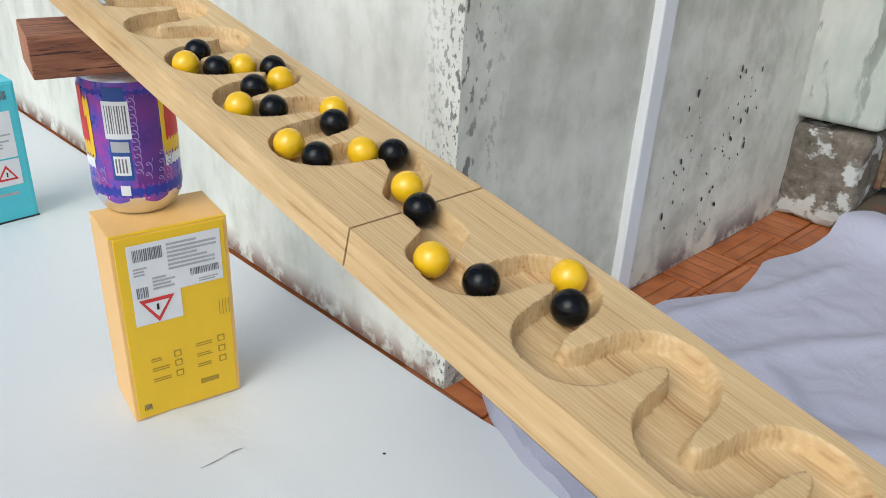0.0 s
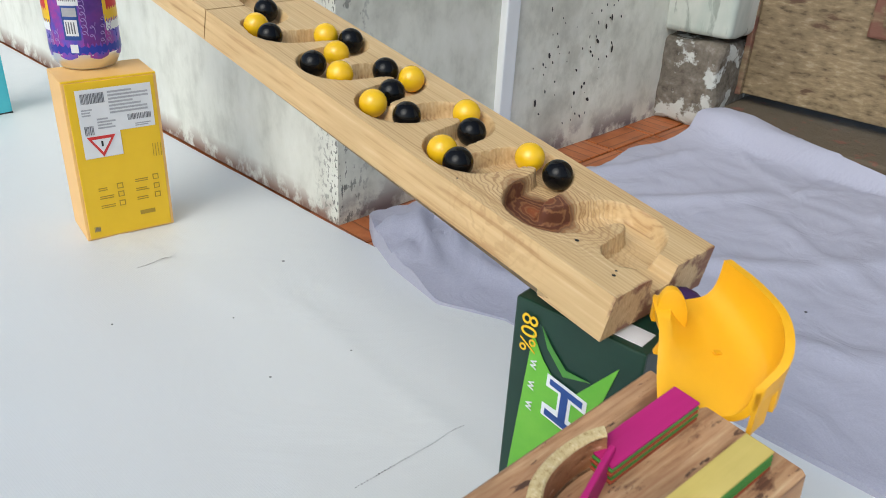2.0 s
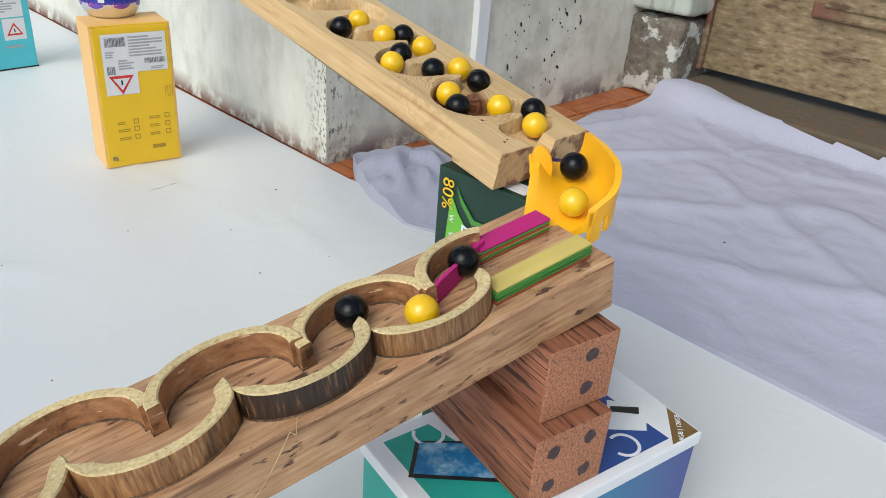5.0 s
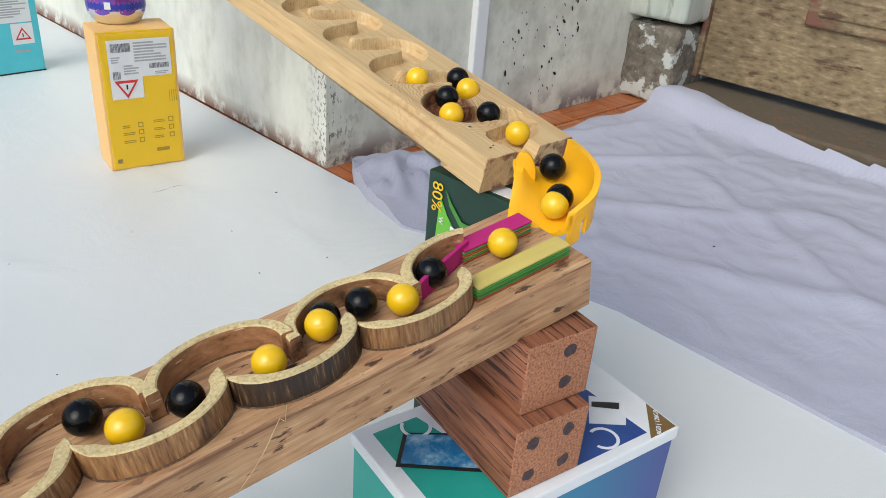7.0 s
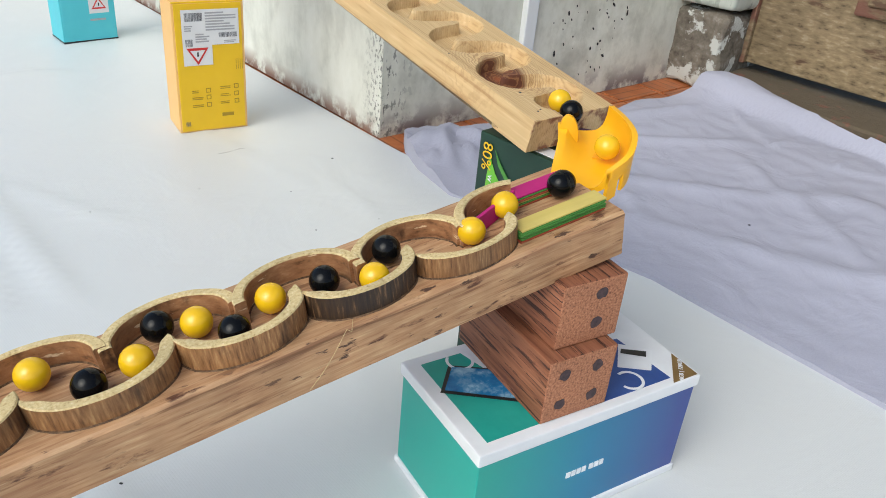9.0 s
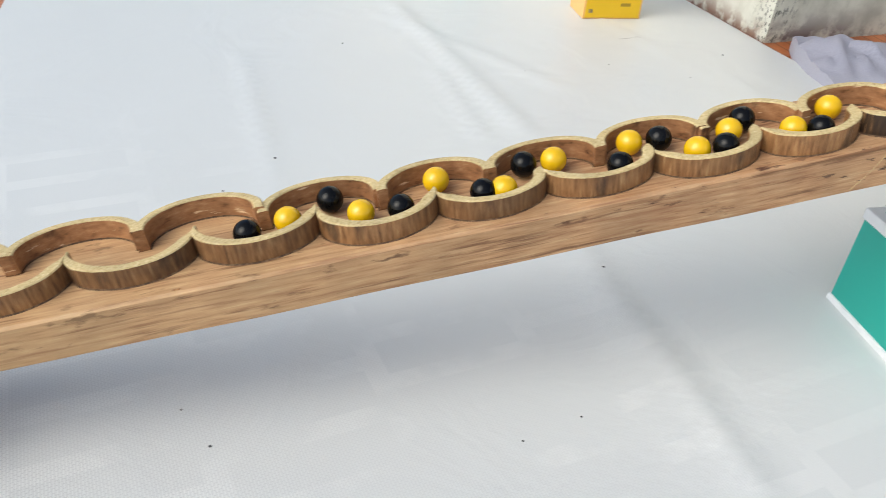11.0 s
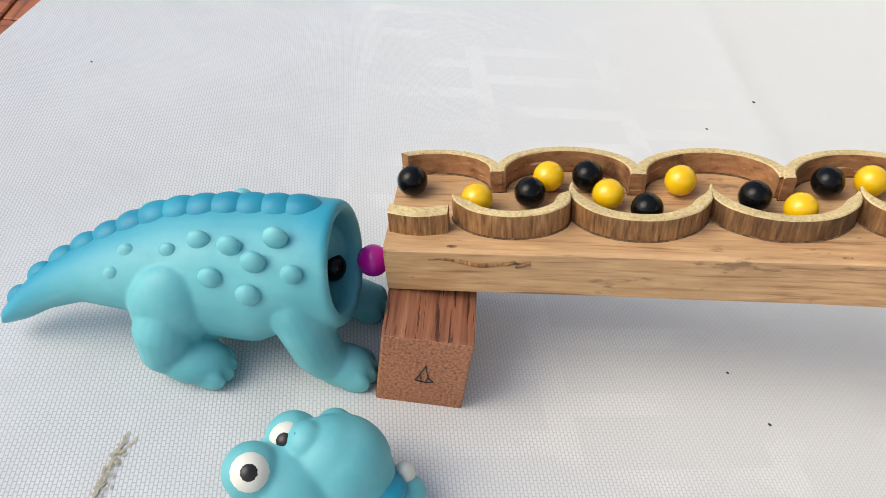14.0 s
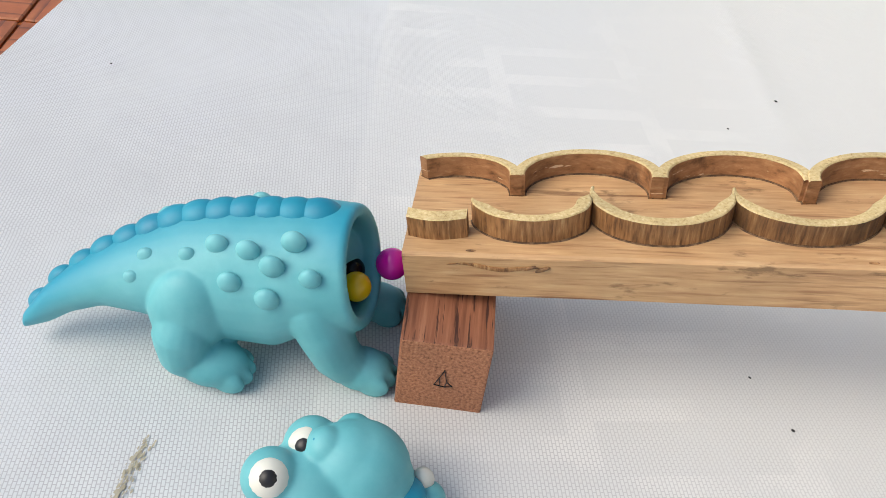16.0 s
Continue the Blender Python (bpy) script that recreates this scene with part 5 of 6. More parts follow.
def along(points, k):
    """A smooth curve through five points."""
    p = [Vector(q) for q in points]
    p = [2 * p[0] - p[1]] + p + [2 * p[-1] - p[-2]]
    i = min(3, int(k * 4))
    f = k * 4 - i
    a, b, c, d = p[i:i + 4]
    return 0.5 * (2 * b + (c - a) * f + (2 * a - 5 * b + 4 * c - d) * f * f + (3 * b - a - 3 * c + d) * f ** 3)


rings = []
for i in range(29):
    k = i / 28
    le, ri, mi = along(LEFT_RIM, k), along(RIGHT_RIM, k), along(FLOOR_MID, k)
    skin, shell = [], []
    for j in range(25):
        a = j / 12 - 1
        rim = ri if a > 0 else le
        hz, vt = (math.sin(abs(a) * math.pi / 2) ** 0.85, abs(a) ** 2.8) if a > 0 else (abs(a) ** 0.9, abs(a) ** 2.2)
        d = rim - mi
        p = mi + Vector((d.x * hz, d.y * hz, d.z * vt))
        out = Vector((d.x, d.y, 0)).normalized()
        skin.append(p)
        thick = 0.0036 + (0.0036 * math.exp(-((k - 0.28) / 0.16) ** 2) if a < 0 else 0.0)
        shell.append(p + out * thick * hz - Vector((0, 0, 0.0024 * (1 - vt ** 2))))
    rings.append(skin + shell[::-1])
part("chute_bowl", loft(rings), PLASTIC, chute, smooth=True)
for k0, k1, drop in ((0.30, 0.82, 0.020), (0.82, 0.885, 0.009), (0.885, 1.0, 0.021)):
    rings = []
    for i in range(13):
        p = along(RIGHT_RIM, k0 + (k1 - k0) * i / 12)
        o = p - along(FLOOR_MID, k0 + (k1 - k0) * i / 12)
        o = Vector((o.x, o.y, 0)).normalized()
        d = drop * min(1.0, 0.35 + 2.2 * (k0 - 0.30 + (k1 - k0) * i / 12))
        rings.append([p + o * 0.0012 - Vector((0, 0, 0.0016)), p + o * 0.0031 - Vector((0, 0, 0.0010)), p + o * 0.0031 - Vector((0, 0, d)), p + o * 0.0012 - Vector((0, 0, d))])
    part("chute_skirt", loft(rings), PLASTIC, chute)
lobe = [(0.2165 + 0.0062 * math.cos(radians(q)) - 0.0016 * math.sin(radians(q)), 0.2310 + 0.0120 * math.sin(radians(q))) for q in range(-70, 251, 20)] + [(0.2125, 0.2120), (0.2185, 0.2120)]
bm = plate(lobe, -0.0022, 0.0022)
bmesh.ops.bevel(bm, geom=[e for e in bm.edges if abs(e.verts[0].co.z - e.verts[1].co.z) < 1e-6], offset=0.0012, segments=2, affect="EDGES", profile=0.6)
ear = part("chute_ear", bm, PLASTIC, chute, "rounded upright lobe", True)
ear.matrix_basis = pose(0, 0.1440, 0, 90, 0, 0)
for x, y, z in ((0.2180, 0.1190, 0.2095), (0.2330, 0.1150, 0.2080), (0.2125, 0.1500, 0.2290)):
    part("chute_peg", box(-0.002, 0.002, -0.002, 0.002, -0.005, 0.005, 0.0006, 2, m=pose(x, y, z)), PLASTIC, chute)
part("mould_mark", box(-0.003, 0.003, -0.0012, 0.0012, 0, 0.0006, 0.0002, 1, m=pose(0.2352, 0.1345, 0.2200, 8, 12, 20)), PLASTIC, chute)
putty = ball(0.010, 1.5, 0.8, 0.55, (0.2255, 0.1805, 0.2165), 14)
for v in putty.verts:
    v.co += 0.0012 * noise.noise_vector(v.co * 160)
tagged(part("putty_lump", putty, PURPLE, None, "dark purple putty holding the chute to the board", True), category="putty")

# ---- toy dinosaur ----
DINO = Matrix.Translation((-0.3813, -0.4244, 0.0024)) @ Matrix.Rotation(math.atan2(0.648, 0.761), 4, "Z")
dino = thing("toy_dinosaur", DINO, "headless turquoise rubber toy dinosaur standing on the white sheet", "toy")
SECT = [(-0.1720, 0.018, 0.009, -0.024, 0.004), (-0.160, 0.034, 0.011, -0.018, 0.009), (-0.148, 0.044, 0.018, -0.013, 0.013), (-0.130, 0.056, 0.024, -0.008, 0.018), (-0.110, 0.0665, 0.020, -0.003, 0.025),
        (-0.090, 0.0765, 0.012, 0.0, 0.030), (-0.065, 0.0840, 0.0095, 0.0, 0.035), (-0.042, 0.0875, 0.0095, 0.0, 0.036), (-0.026, 0.0895, 0.022, 0.0, 0.035)]


def dino_section(x):
    for a, b in zip(SECT, SECT[1:]):
        if a[0] <= x <= b[0]:
            k = (x - a[0]) / (b[0] - a[0])
            return [p + k * (q - p) for p, q in zip(a, b)]
    return list(SECT[0] if x < SECT[0][0] else SECT[-1])


bm = bmesh.new()
rings = []
M = 36
for i in range(41):
    x = SECT[0][0] + (SECT[-1][0] - SECT[0][0]) * i / 40
    _, zt, zb, yc, hw = dino_section(x)
    rings.append([Vector((x, yc + hw * math.cos(2 * math.pi * k / M), (zt + zb) / 2 + (zt - zb) / 2 * math.sin(2 * math.pi * k / M))) for k in range(M)])
RIMP = pose(-0.0040, -0.002, 0.0615, 0, -14, -4)


def rim_ring(dx, r, rz=1.0):
    return [RIMP @ Vector((dx, r * math.cos(2 * math.pi * k / M), rz * r * math.sin(2 * math.pi * k / M))) for k in range(M)]


rings += [rim_ring(-0.006, 0.0322), rim_ring(0.0, 0.0315), rim_ring(0.0022, 0.0300), rim_ring(0.0022, 0.0262), rim_ring(0.0, 0.0246), rim_ring(-0.004, 0.0246)]
for x in (-0.035, -0.055, -0.075, -0.095):
    _, zt, zb, yc, hw = dino_section(x)
    rings.append([Vector((x, yc + (hw - 0.004) * math.cos(2 * math.pi * k / M), (zt + zb) / 2 + ((zt - zb) / 2 - 0.004) * math.sin(2 * math.pi * k / M))) for k in range(M)])
loft(rings, bm=bm)


def spray(m):
    """A factor that rises towards the arched line of the back."""
    t = m.node_tree
    co, sp, a, b, c, d, mr = (t.nodes.new("ShaderNode" + k) for k in ("TexCoord", "SeparateXYZ", "Math", "Math", "Math", "Math", "MapRange"))
    t.links.new(co.outputs["Object"], sp.inputs[0]), t.links.new(sp.outputs[0], a.inputs[0])
    a.inputs[1].default_value = 0.03
    b.operation, c.operation = "MULTIPLY", "MULTIPLY_ADD"
    t.links.new(a.outputs[0], b.inputs[0]), t.links.new(a.outputs[0], b.inputs[1])
    t.links.new(b.outputs[0], c.inputs[0]), t.links.new(sp.outputs[2], c.inputs[2])
    c.inputs[1].default_value = 3.68
    mr.inputs["From Min"].default_value, mr.inputs["From Max"].default_value = 0.080, 0.0945
    t.links.new(c.outputs[0], mr.inputs["Value"])
    return mr.outputs[0]


body_rubber = RUBBER.copy()
body_rubber.name = "airbrushed_rubber"
blend_in(body_rubber, spray(body_rubber), (0.006, 0.27, 0.40))
SKIN = bm
random.seed(3)
n = 13
for k in range(n):
    x = -0.166 + 0.141 * k / (n - 1)
    _, zt, zb, yc, hw = dino_section(x)
    dz = (dino_section(min(x + 0.01, -0.026))[1] - dino_section(x - 0.008)[1]) / 0.018
    s = 0.62 + 0.5 * min(1, (k + 1) / 7)
    bm = ball(0.0098 * s, 1.12, 0.85, 0.80, (x, yc + 0.0050, zt - 0.0048), 18, turn=Matrix.Rotation(-math.atan(dz), 4, "Y"))
    part("back_plate", bm, RIDGE, dino, smooth=True)
for x, y, z, s in ((-0.1045, -0.0157, 0.0626, 1), (-0.0832, -0.0187, 0.0702, 0.9), (-0.1107, -0.0229, 0.0541, 0.85), (-0.069, -0.0169, 0.0779, 1.15), (-0.0536, -0.0203, 0.0802, 1.15), (-0.0328, -0.0176, 0.0868, 1.2),
                   (-0.0412, -0.0262, 0.0778, 1.2), (-0.0606, -0.0298, 0.0675, 1.15), (-0.0229, -0.0295, 0.0766, 1.05), (-0.0423, -0.0337, 0.0635, 1.2)):
    for sg in (1, -1) if z < 0.069 else (1,):
        part("skin_bump", ball(0.0050 * s, 1, 0.62, 1, (x, sg * y, z), 18), BUMP, dino, smooth=True)


def limb(points, name="leg"):
    """A limb through balls of those places and sizes."""
    bm = bmesh.new()
    rings = []
    fine = []
    for a, b in zip(points, points[1:]):
        for k in range(6):
            fine.append([p + (q - p) * (k / 6) for p, q in zip(a, b)])
    fine.append(points[-1])
    for i, (x, y, z, r) in enumerate(fine):
        a, b = fine[max(0, i - 1)], fine[min(len(fine) - 1, i + 1)]
        d = Vector((b[0] - a[0], b[1] - a[1], b[2] - a[2])).normalized()
        s = d.cross((0, 1, 0)).normalized()
        w = d.cross(s)
        rings.append([Vector((x, y, z)) + r * (math.cos(2 * math.pi * k / 18) * s + math.sin(2 * math.pi * k / 18) * w) for k in range(18)])
    loft(rings, bm=bm)
    join(bm)


def join(bm):
    """Take a limb into the toy's skin."""
    bmesh.ops.recalc_face_normals(bm, faces=bm.faces)
    me = bpy.data.meshes.new("limb")
    bm.to_mesh(me)
    bm.free()
    SKIN.from_mesh(me)
    bpy.data.meshes.remove(me)


for sg in (-1, 1):
    join(ball(0.0225, 0.92, 0.62, 1.18, (-0.083, sg * 0.026, 0.040), 22, turn=Matrix.Rotation(radians(12), 4, "Y")))
    limb([(-0.084, sg * 0.026, 0.044, 0.012), (-0.086, sg * 0.032, 0.030, 0.0150), (-0.085, sg * 0.033, 0.017, 0.0140), (-0.080, sg * 0.034, 0.012, 0.0115)])
    join(ball(0.0130, 1.45, 1.0, 0.95, (-0.072, sg * 0.034, 0.0120), 20))
    limb([(-0.031, sg * 0.014, 0.058, 0.014), (-0.023, sg * 0.023, 0.050, 0.0150), (-0.017, sg * 0.026, 0.038, 0.0138), (-0.011, sg * 0.026, 0.022, 0.0125), (-0.004, sg * 0.025, 0.013, 0.0112)])
    join(ball(0.0120, 1.35, 1.0, 0.92, (0.002, sg * 0.024, 0.0106), 20))
    for k in range(4):
        join(ball(0.0050, 1.7, 0.62, 1.5, (-0.0575 - 0.0030 * abs(k - 1.5), sg * 0.034 + 0.0058 * (k - 1.5), 0.0078), 12))
        join(ball(0.0050, 1.7, 0.62, 1.5, (0.0140 - 0.0030 * abs(k - 1.5), sg * 0.024 + 0.0058 * (k - 1.5), 0.0078), 12))
skin = part("body", SKIN, body_rubber, dino, smooth=True)
rm = skin.modifiers.new("blend", "REMESH")
rm.mode, rm.voxel_size, rm.use_smooth_shade = "VOXEL", 0.0011, True
sm = skin.modifiers.new("soften", "SMOOTH")
sm.factor, sm.iterations = 0.5, 4
tagged(part("wooden_bead", ball(0.0086, at=(0, 0, 0)), MAGENTABALL, None, "glossy magenta bead on the toy's foot", True), category="bead").location = (-0.3855, -0.4045, 0.0495)

HEAD_AT = (-0.3230, -0.4920)
head = thing("broken_toy", Matrix.Translation((*HEAD_AT, 0.0024)) @ Matrix.Rotation(math.atan2(0.648, 0.761), 4, "Z"), "loose turquoise toy dinosaur head lying on the sheet", "toy")
to_head = (Matrix.Translation((*HEAD_AT, 0.0)) @ Matrix.Rotation(math.atan2(0.648, 0.761), 4, "Z")).inverted()


def hp(x, y, z):
    return to_head @ Vector((x, y, z))


HEADSKIN = bmesh.new()


def lump(name, at, r, material, sx=1, sy=1, sz=1, seg=26):
    if material is RUBBER:
        ball(r, sx, sy, sz, hp(*at), seg, bm=HEADSKIN)
        return None
    return part(name, ball(r, sx, sy, sz, hp(*at), seg), material, head, smooth=True)


lump("skull", (-0.3220, -0.5080, 0.021), 0.022, RUBBER, 1.15, 1.0, 0.95)
lump("muzzle", (-0.3130, -0.4860, 0.0270), 0.0215, RUBBER, 1.05, 1.0, 0.95)
lump("muzzle", (-0.3070, -0.4840, 0.0230), 0.0180, RUBBER, 1.05, 1.0, 0.95)
lump("muzzle", (-0.3160, -0.4890, 0.0310), 0.0185, RUBBER, 1.05, 1.0, 0.95)
lump("nostril", (-0.3260, -0.4790, 0.0325), 0.0088, RUBBER, 1, 1, 1.0, 18)
lump("nostril", (-0.3240, -0.4960, 0.0400), 0.0092, RUBBER, 1, 1, 1.0, 18)
lump("nostril_hole", (-0.3240, -0.4810, 0.0405), 0.0016, RIDGE, 1, 1, 1.0, 12)
lump("nostril_hole", (-0.3262, -0.4995, 0.0462), 0.0019, RIDGE, 1, 1, 0.8, 12)
lump("jaw", (-0.2990, -0.4800, 0.0110), 0.018, RUBBER, 1.15, 1.0, 0.55)
lump("cheek", (-0.2890, -0.4670, 0.0110), 0.0085, RUBBER, 1.1, 1.0, 1.0, 16)
lump("mouth", (-0.2960, -0.4810, 0.0220), 0.0120, RIDGE, 1.2, 0.9, 0.55)
lump("tooth", (-0.2940, -0.4650, 0.0170), 0.0055, EYEWHITE, 1, 1, 1.5, 14)
lump("tooth", (-0.2990, -0.4720, 0.0200), 0.0040, EYEWHITE, 1, 1, 1.5, 14)
for ex, ey, ez in ((-0.3290, -0.5215, 0.0375), (-0.3327, -0.4984, 0.0340)):
    look_to = (Vector((-0.235, -0.60, 0.22) if ey < -0.51 else (-0.27, -0.62, 0.20)) - Vector((ex, ey, ez))).normalized()
    c = Vector((ex, ey, ez)) - look_to * 0.004
    lump("eye_socket", tuple(c), 0.0128, RUBBER, seg=22)
    eye = lump("eyeball", tuple(c + look_to * 0.0052), 0.0093, EYEWHITE, seg=22)
    part("pupil", ball(0.0052, 1, 1, 1, hp(*(c + look_to * 0.0100)), 18), BLACK, eye, "flat black pupil", True)

skin = part("face", HEADSKIN, RUBBER, head, smooth=True)
rm = skin.modifiers.new("blend", "REMESH")
rm.mode, rm.voxel_size, rm.use_smooth_shade = "VOXEL", 0.0011, True
sm = skin.modifiers.new("soften", "SMOOTH")
sm.factor, sm.iterations = 0.5, 4

# ---- marbles ----
BALLS = []
for k in range(21):
    dark = k % 2 == 0
    if k < 2:
        first = part("marble", ball(R_BALL, seg=36), BLACKBALL if dark else YELLOWBALL, None, "glossy black lacquered wooden marble rolling along the track" if dark else "glossy yellow lacquered wooden marble rolling along the track", True)
        tagged(first, category="marble", group="black marbles on the track" if dark else "yellow marbles on the track")
        BALLS.append(first)
    else:
        BALLS.append(copy_thing(BALLS[k % 2], Matrix()))


def marble_place(s, k):
    """The marble's middle after s bends: upper groove, chute, lower track, fall, resting place in the toy."""
    if s <= 4.55:
        u, v = upper_line(s)
        return UPPER @ Vector((u, v, R_BALL - 0.0088))
    if s < 8:
        knots = [(4.55, UPPER @ Vector((0.335, 0.0365, -0.001))), (5.0, Vector((0.2285, 0.1610, 0.2340))), (6.0, Vector((0.2400, 0.1300, 0.2300))), (7.0, Vector((0.2325, 0.1165, 0.2235))), (8.0, LOWER @ Vector((0.774, 0.0335, R_BALL + 0.0003)))]
        for (a, p), (b, q) in zip(knots, knots[1:]):
            if a <= s <= b:
                return p.lerp(q, (s - a) / (b - a))
    if s <= 20:
        u, v = lower_line(s - 9.55)
        if s < 8.35:
            j = (s - 8) / 0.35
            v = v * j + 0.0335 * (1 - j)
            u = u * j + 0.774 * (1 - j)
        return LOWER @ Vector((u, v, R_BALL + 0.0003))
    if k == 19:
        rest = Vector((-0.0060, 0.0, 0.0450))
    elif k == 4:
        rest = Vector((-0.0115, 0.0145, 0.0415))
    else:
        row = k // 3
        rest = Vector((-0.092 + 0.0125 * row, (-0.0155, 0.0, 0.0155)[k % 3], 0.0340 if row % 2 == 0 else 0.0440))
    u, v = lower_line(20 - 9.55)
    knots = [(20.0, LOWER @ Vector((u, v, R_BALL))), (20.5, Vector((-0.3880, -0.4060, 0.0905))), (21.0, Vector((-0.3885, -0.4150, 0.0800))), (21.5, Vector((-0.3890, -0.4240, 0.0560))), (22.0, DINO @ rest)]
    for (a, p), (b, q) in zip(knots, knots[1:]):
        if a <= s <= b:
            return p.lerp(q, (s - a) / (b - a))
    return DINO @ rest


def roll(k, rows, out=None):
    """Key marble k by rows of seconds and bends; out: the second at which it leaves the lower track."""
    rows = [r for r in rows if out is None or r[0] < out - 0.05]
    if out is not None:
        rows += [(out, 20.0), (out + 0.04, 20.5), (out + 0.08, 21.0), (out + 0.12, 21.5), (out + 0.26, 22.0)]
    if rows[-1][0] < 16:
        rows.append((16.2, rows[-1][1]))
    ts, ss = [r[0] for r in rows], [r[1] for r in rows]
    keys, turn, last = [], Matrix(), None
    for i in range(161):
        p = marble_place(float(np.interp(i / 10, ts, ss)), k)
        if last is not None:
            d = p - last
            if d.length > 1e-5:
                axis = Vector((0, 0, 1)).cross(d)
                if axis.length > 1e-7:
                    turn = Matrix.Rotation(min(1.2, d.length / R_BALL), 4, axis) @ turn
        last = p
        keys.append((i / 10, Matrix.Translation(p) @ turn))
    walk(BALLS[k], keys)


def motions():
    roll(0, [(0, 0.20), (0.5, 0.91), (1, 1.69), (1.5, 2.38), (2, 3.11), (2.5, 3.67), (3, 4.03), (3.5, 4.80), (4, 8.00), (4.5, 8.98), (5, 9.53), (7.5, 11.94), (8, 12.23), (10.3, 14.87), (10.5, 15.19), (11, 16.15), (11.5, 17.26), (12, 18.26), (12.5, 19.04)], 12.68)
    roll(1, [(0, -0.01), (0.5, 0.76), (1, 1.43), (1.5, 2.19), (2, 2.89), (2.5, 3.47), (3, 3.77), (3.5, 4.22), (4, 6.00), (4.5, 8.75), (5, 9.15), (7.5, 11.75), (8, 12.09), (10.3, 14.57), (10.5, 14.96), (11, 15.84), (11.5, 16.93), (12, 17.87), (12.5, 18.80)], 12.85)
    roll(2, [(0, -0.35), (0.5, 0.41), (1, 1.20), (1.5, 1.89), (2, 2.56), (2.5, 3.12), (3, 3.44), (3.5, 3.80), (4, 4.21), (4.5, 6.00), (5, 8.53), (7.5, 11.45), (8, 11.87), (10.3, 14.14), (10.5, 14.52), (11, 15.46), (11.5, 16.56), (12, 17.51), (12.5, 18.48), (13, 19.57)], 13.1)
    roll(3, [(0, -0.62), (0.5, 0.25), (1, 0.91), (1.5, 1.71), (2, 2.42), (2.5, 2.84), (3, 3.20), (3.5, 3.56), (4, 3.87), (4.5, 4.28), (5, 7.00), (7.5, 11.04), (8, 11.45), (10.3, 13.81), (10.5, 14.19), (11, 15.21), (11.5, 16.23), (12, 17.35), (12.5, 18.24), (13, 19.06)], 13.2)
    roll(4, [(0, -1.25), (0.5, -0.02), (1, 0.77), (1.5, 1.48), (2, 2.19), (2.5, 2.71), (3, 2.97), (3.5, 3.39), (4, 3.72), (4.5, 4.15), (5, 5.50), (7.5, 10.70), (8, 11.11), (10.3, 13.53), (10.5, 13.88), (11, 14.93), (11.5, 15.83), (12, 16.80), (12.5, 17.91), (13, 18.83)], 13.38)
    roll(5, [(0, -1.60), (0.5, -0.18), (1, 0.49), (1.5, 1.24), (2, 1.95), (2.5, 2.50), (3, 2.79), (3.5, 3.13), (4, 3.43), (4.5, 3.79), (5, 4.19), (5.17, 4.55), (5.42, 6.00), (5.75, 8.00), (7.5, 10.42), (8, 10.90), (10.3, 13.15), (10.5, 13.53), (11, 14.51), (11.5, 15.49), (12, 16.59), (12.5, 17.71), (13, 18.52), (13.5, 19.75)], 13.57)
    roll(6, [(0, -2.05), (0.5, -0.63), (1, 0.21), (1.5, 0.95), (2, 1.66), (2.5, 2.24), (3, 2.52), (3.5, 2.91), (4, 3.28), (4.5, 3.64), (5, 3.98), (5.47, 4.55), (5.72, 6.00), (6.05, 8.00), (7.5, 10.16), (8, 10.69), (10.3, 12.76), (10.5, 13.21), (11, 14.14), (11.5, 15.26), (12, 16.27), (12.5, 17.49), (13, 18.28), (13.5, 19.13)], 13.72)
    roll(7, [(0, -2.19), (0.5, -0.82), (1, 0.02), (1.5, 0.75), (2, 1.42), (2.5, 1.99), (3, 2.33), (3.5, 2.73), (4, 3.05), (4.5, 3.44), (5, 3.78), (5.75, 4.55), (6, 6.00), (6.33, 8.00), (7.5, 9.96), (8, 10.45), (10.3, 12.56), (10.5, 13.00), (11, 14.00), (11.5, 14.97), (12, 15.80), (12.5, 17.02), (13, 18.04), (13.5, 18.80)], 13.83)
    roll(8, [(0, -2.37), (0.5, -1.50), (1, -0.16), (1.5, 0.57), (2, 1.26), (2.5, 1.78), (3, 2.13), (3.5, 2.48), (4, 2.83), (4.5, 3.24), (5, 3.55), (6.05, 4.55), (6.3, 6.00), (6.63, 8.00), (7.5, 9.70), (8, 10.23), (10.3, 12.30), (10.5, 12.66), (11, 13.64), (11.5, 14.67), (12, 15.63), (12.5, 16.68), (13, 17.78), (13.5, 18.59), (14, 19.94)], 14.05)
    roll(9, [(0, -2.57), (0.5, -1.75), (1, -0.31), (1.5, 0.36), (2, 1.04), (2.5, 1.64), (3, 1.95), (3.5, 2.28), (4, 2.66), (4.5, 3.02), (5, 3.37), (6.35, 4.55), (6.6, 6.00), (6.93, 8.00), (7.5, 9.32), (8, 9.82), (10.3, 11.97), (10.5, 12.39), (11, 13.43), (11.5, 14.47), (12, 15.38), (12.5, 16.43), (13, 17.55), (13.5, 18.30), (14, 19.26)], 14.17)
    roll(10, [(0, -2.85), (0.5, -2.07), (1, -0.57), (1.5, 0.18), (2, 0.86), (2.5, 1.40), (3, 1.75), (3.5, 2.09), (4, 2.38), (4.5, 2.77), (5, 3.11), (6.65, 4.55), (6.9, 6.00), (7.23, 8.00), (7.5, 8.77), (8, 9.29), (10.3, 11.69), (10.5, 11.98), (11, 12.97), (11.5, 14.04), (12, 14.99), (12.5, 15.97), (13, 17.03), (13.5, 18.11), (14, 18.83)], 14.40)
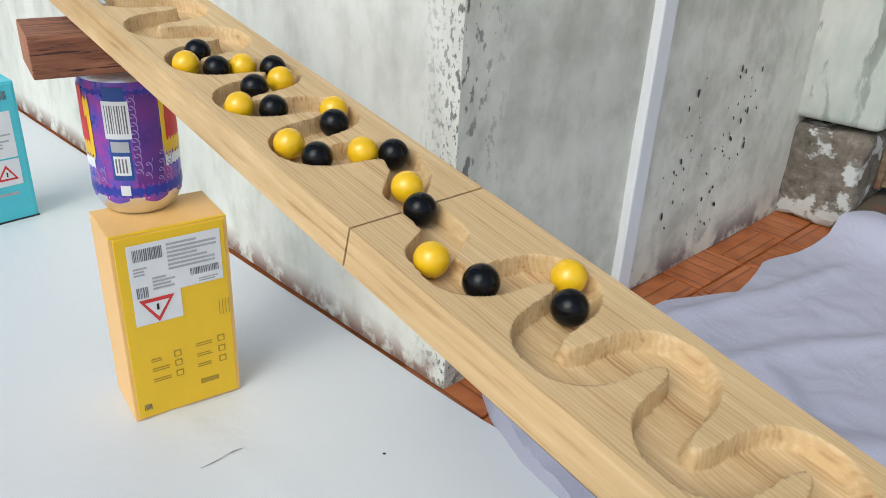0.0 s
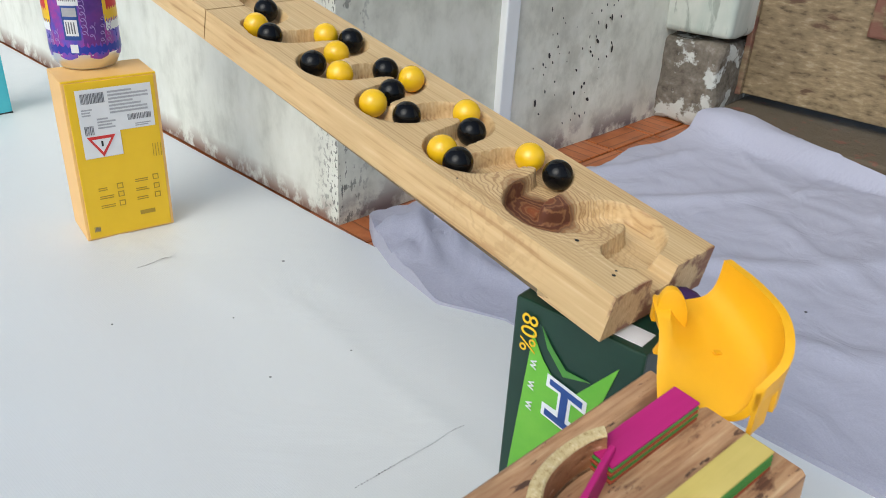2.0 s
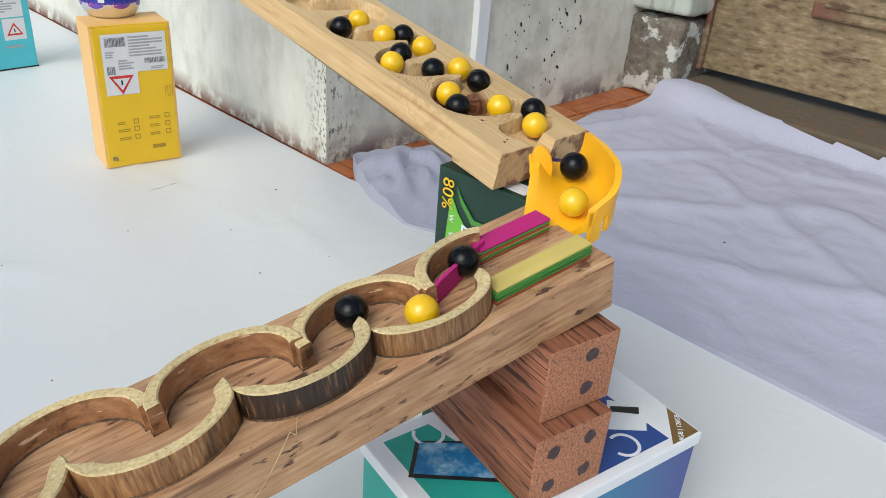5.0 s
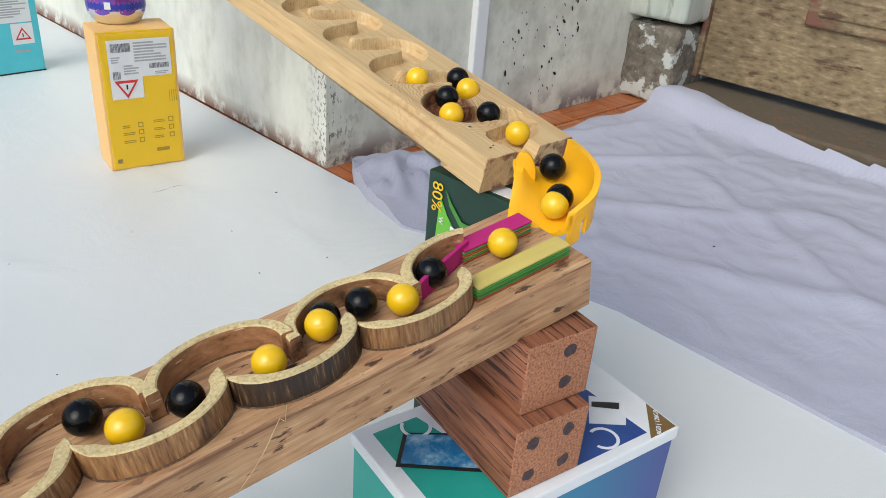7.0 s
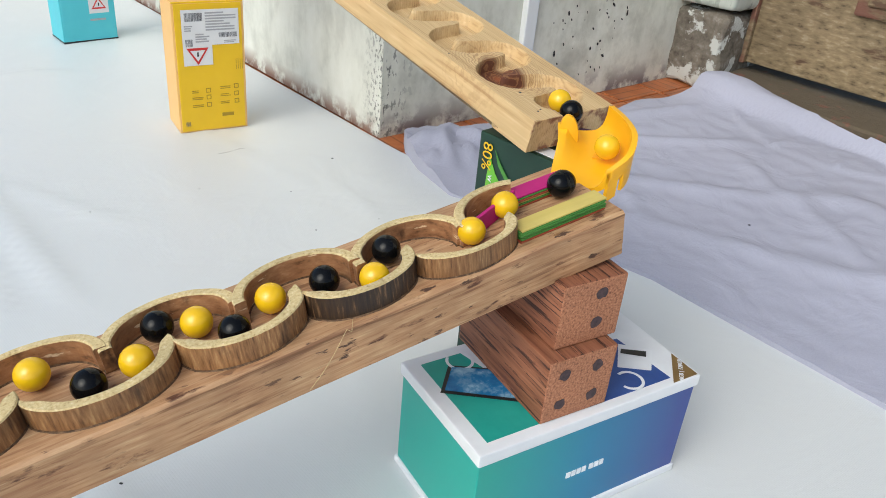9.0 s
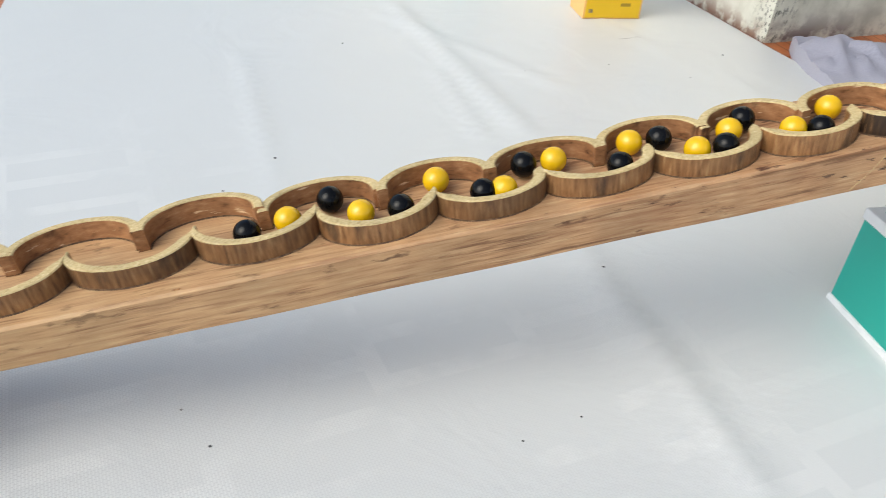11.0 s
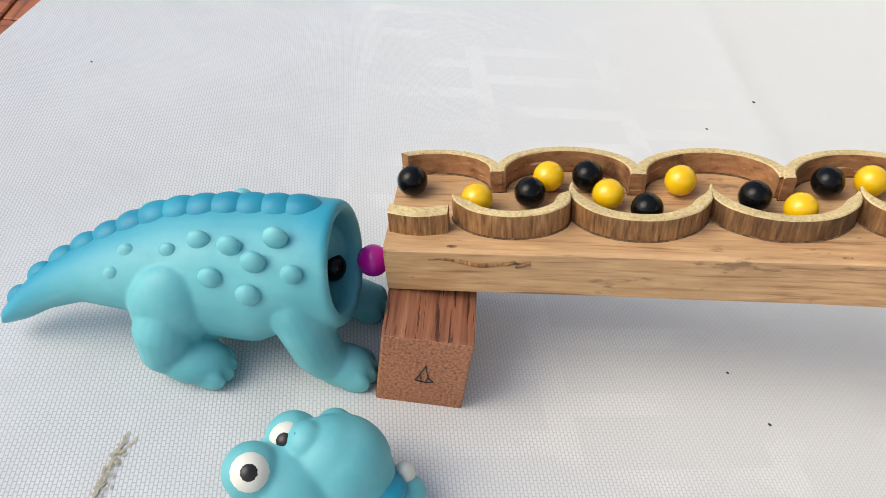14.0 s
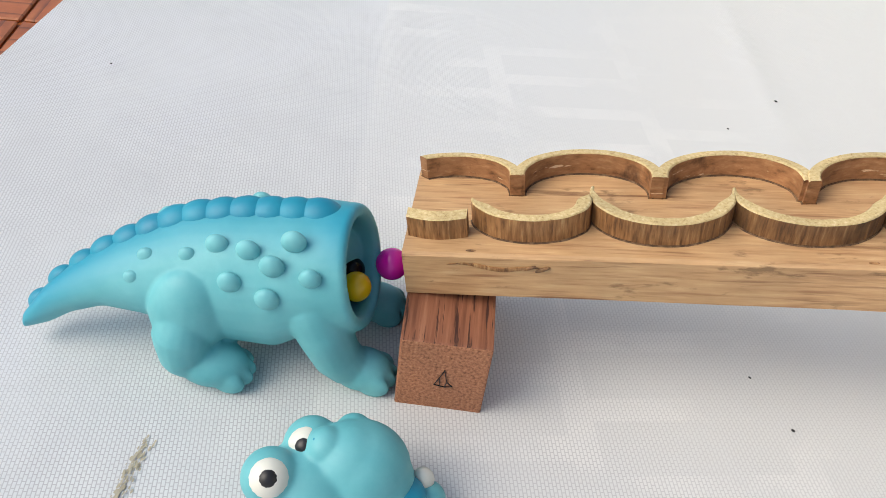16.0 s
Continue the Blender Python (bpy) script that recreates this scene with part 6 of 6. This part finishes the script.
    roll(11, [(0, -3.02), (0.5, -2.21), (1, -1.21), (1.5, -0.01), (2, 0.64), (2.5, 1.23), (3, 1.46), (3.5, 1.88), (4, 2.22), (4.5, 2.60), (5, 2.89), (7.5, 8.00), (8, 8.87), (10.3, 11.47), (10.5, 11.75), (11, 12.64), (11.5, 13.69), (12, 14.71), (12.5, 15.70), (13, 16.77), (13.5, 17.82), (14, 18.67), (14.5, 20.00)], 14.5)
    roll(12, [(0, -3.30), (0.5, -2.55), (1, -1.72), (1.5, -0.31), (2, 0.43), (2.5, 1.05), (3, 1.28), (3.5, 1.71), (4, 1.99), (4.5, 2.40), (5, 2.74), (7.5, 6.00), (8, 8.50), (10.3, 11.15), (10.5, 11.53), (11, 12.42), (11.5, 13.46), (13, 16.46), (13.5, 17.64), (14, 18.44), (14.5, 19.45)], 14.67)
    roll(13, [(0, -3.46), (0.5, -2.79), (1, -2.00), (1.5, -0.51), (2, 0.24), (2.5, 0.78), (3, 1.07), (3.5, 1.40), (4, 1.84), (4.5, 2.19), (5, 2.47), (7.5, 4.65), (8, 7.60), (10.3, 10.81), (10.5, 11.35), (11, 12.17), (11.5, 13.21), (13, 16.22), (13.5, 17.30), (14, 18.26), (14.5, 19.00)], 14.83)
    roll(14, [(0, -3.73), (0.5, -2.96), (1, -2.12), (1.5, -0.74), (2, -0.00), (2.5, 0.57), (3, 0.91), (3.5, 1.26), (4, 1.67), (4.5, 2.02), (5, 2.30), (7.5, 4.16), (8, 5.50), (10.3, 10.68), (10.5, 11.14), (11, 11.97), (11.5, 13.08), (13.5, 17.07), (14, 18.02), (14.5, 18.82)], 14.9)
    roll(15, [(0, -3.88), (0.5, -3.12), (1, -2.44), (1.5, -1.45), (2, -0.16), (2.5, 0.39), (3, 0.75), (3.5, 1.14), (4, 1.42), (4.5, 1.82), (5, 2.12), (7.5, 3.94), (8, 4.28), (8.13, 4.55), (8.38, 6.00), (8.71, 8.00), (10.3, 10.45), (10.5, 10.78), (11, 11.76), (11.5, 12.65), (13.5, 16.60), (14, 17.71), (14.5, 18.57), (15, 19.55)], 15.1)
    roll(16, [(0, -4.06), (0.5, -3.32), (1, -2.68), (1.5, -1.87), (2, -0.45), (2.5, 0.18), (3, 0.52), (4, 1.16), (4.5, 1.58), (5, 1.87), (7.5, 3.65), (8, 4.02), (8.45, 4.55), (8.7, 6.00), (9.03, 8.00), (10.3, 10.21), (10.5, 10.57), (11, 11.54), (13.5, 16.34), (14, 17.25), (14.5, 18.24), (15, 19.11)], 15.2)
    roll(17, [(0, -4.21), (0.5, -3.57), (1, -2.89), (1.5, -2.07), (2, -0.65), (4, 1.07), (4.5, 1.37), (5, 1.76), (7.5, 3.46), (8, 3.82), (8.75, 4.55), (9, 6.00), (9.33, 8.00), (10.3, 9.78), (10.5, 10.38), (11, 11.20), (14, 17.01), (14.5, 18.02), (15, 18.82)], 15.36)
    roll(18, [(0, -4.32), (0.5, -3.85), (1, -3.05), (1.5, -2.21), (2, -1.06), (4.5, 1.19), (5, 1.43), (7.5, 3.32), (8, 3.59), (9.05, 4.55), (9.3, 6.00), (9.63, 8.00), (10.3, 9.40), (10.5, 9.75), (11, 11.01), (14, 16.69), (14.5, 17.74), (15, 18.62), (15.5, 19.93)], 15.55)
    roll(19, [(0, -4.49), (0.5, -4.11), (1, -3.35), (1.5, -2.59), (4.5, 1.00), (5, 1.25), (7.5, 3.06), (8, 3.36), (9.35, 4.55), (9.6, 6.00), (9.93, 8.00), (10.3, 9.14), (10.5, 9.61), (11, 10.66), (14, 16.44), (14.5, 17.45), (15, 18.30), (15.5, 19.19)], 15.66)
    roll(20, [(0, -4.69), (0.5, -4.30), (1, -4.15), (1.5, -4.05), (16, -4.05)])


motions()
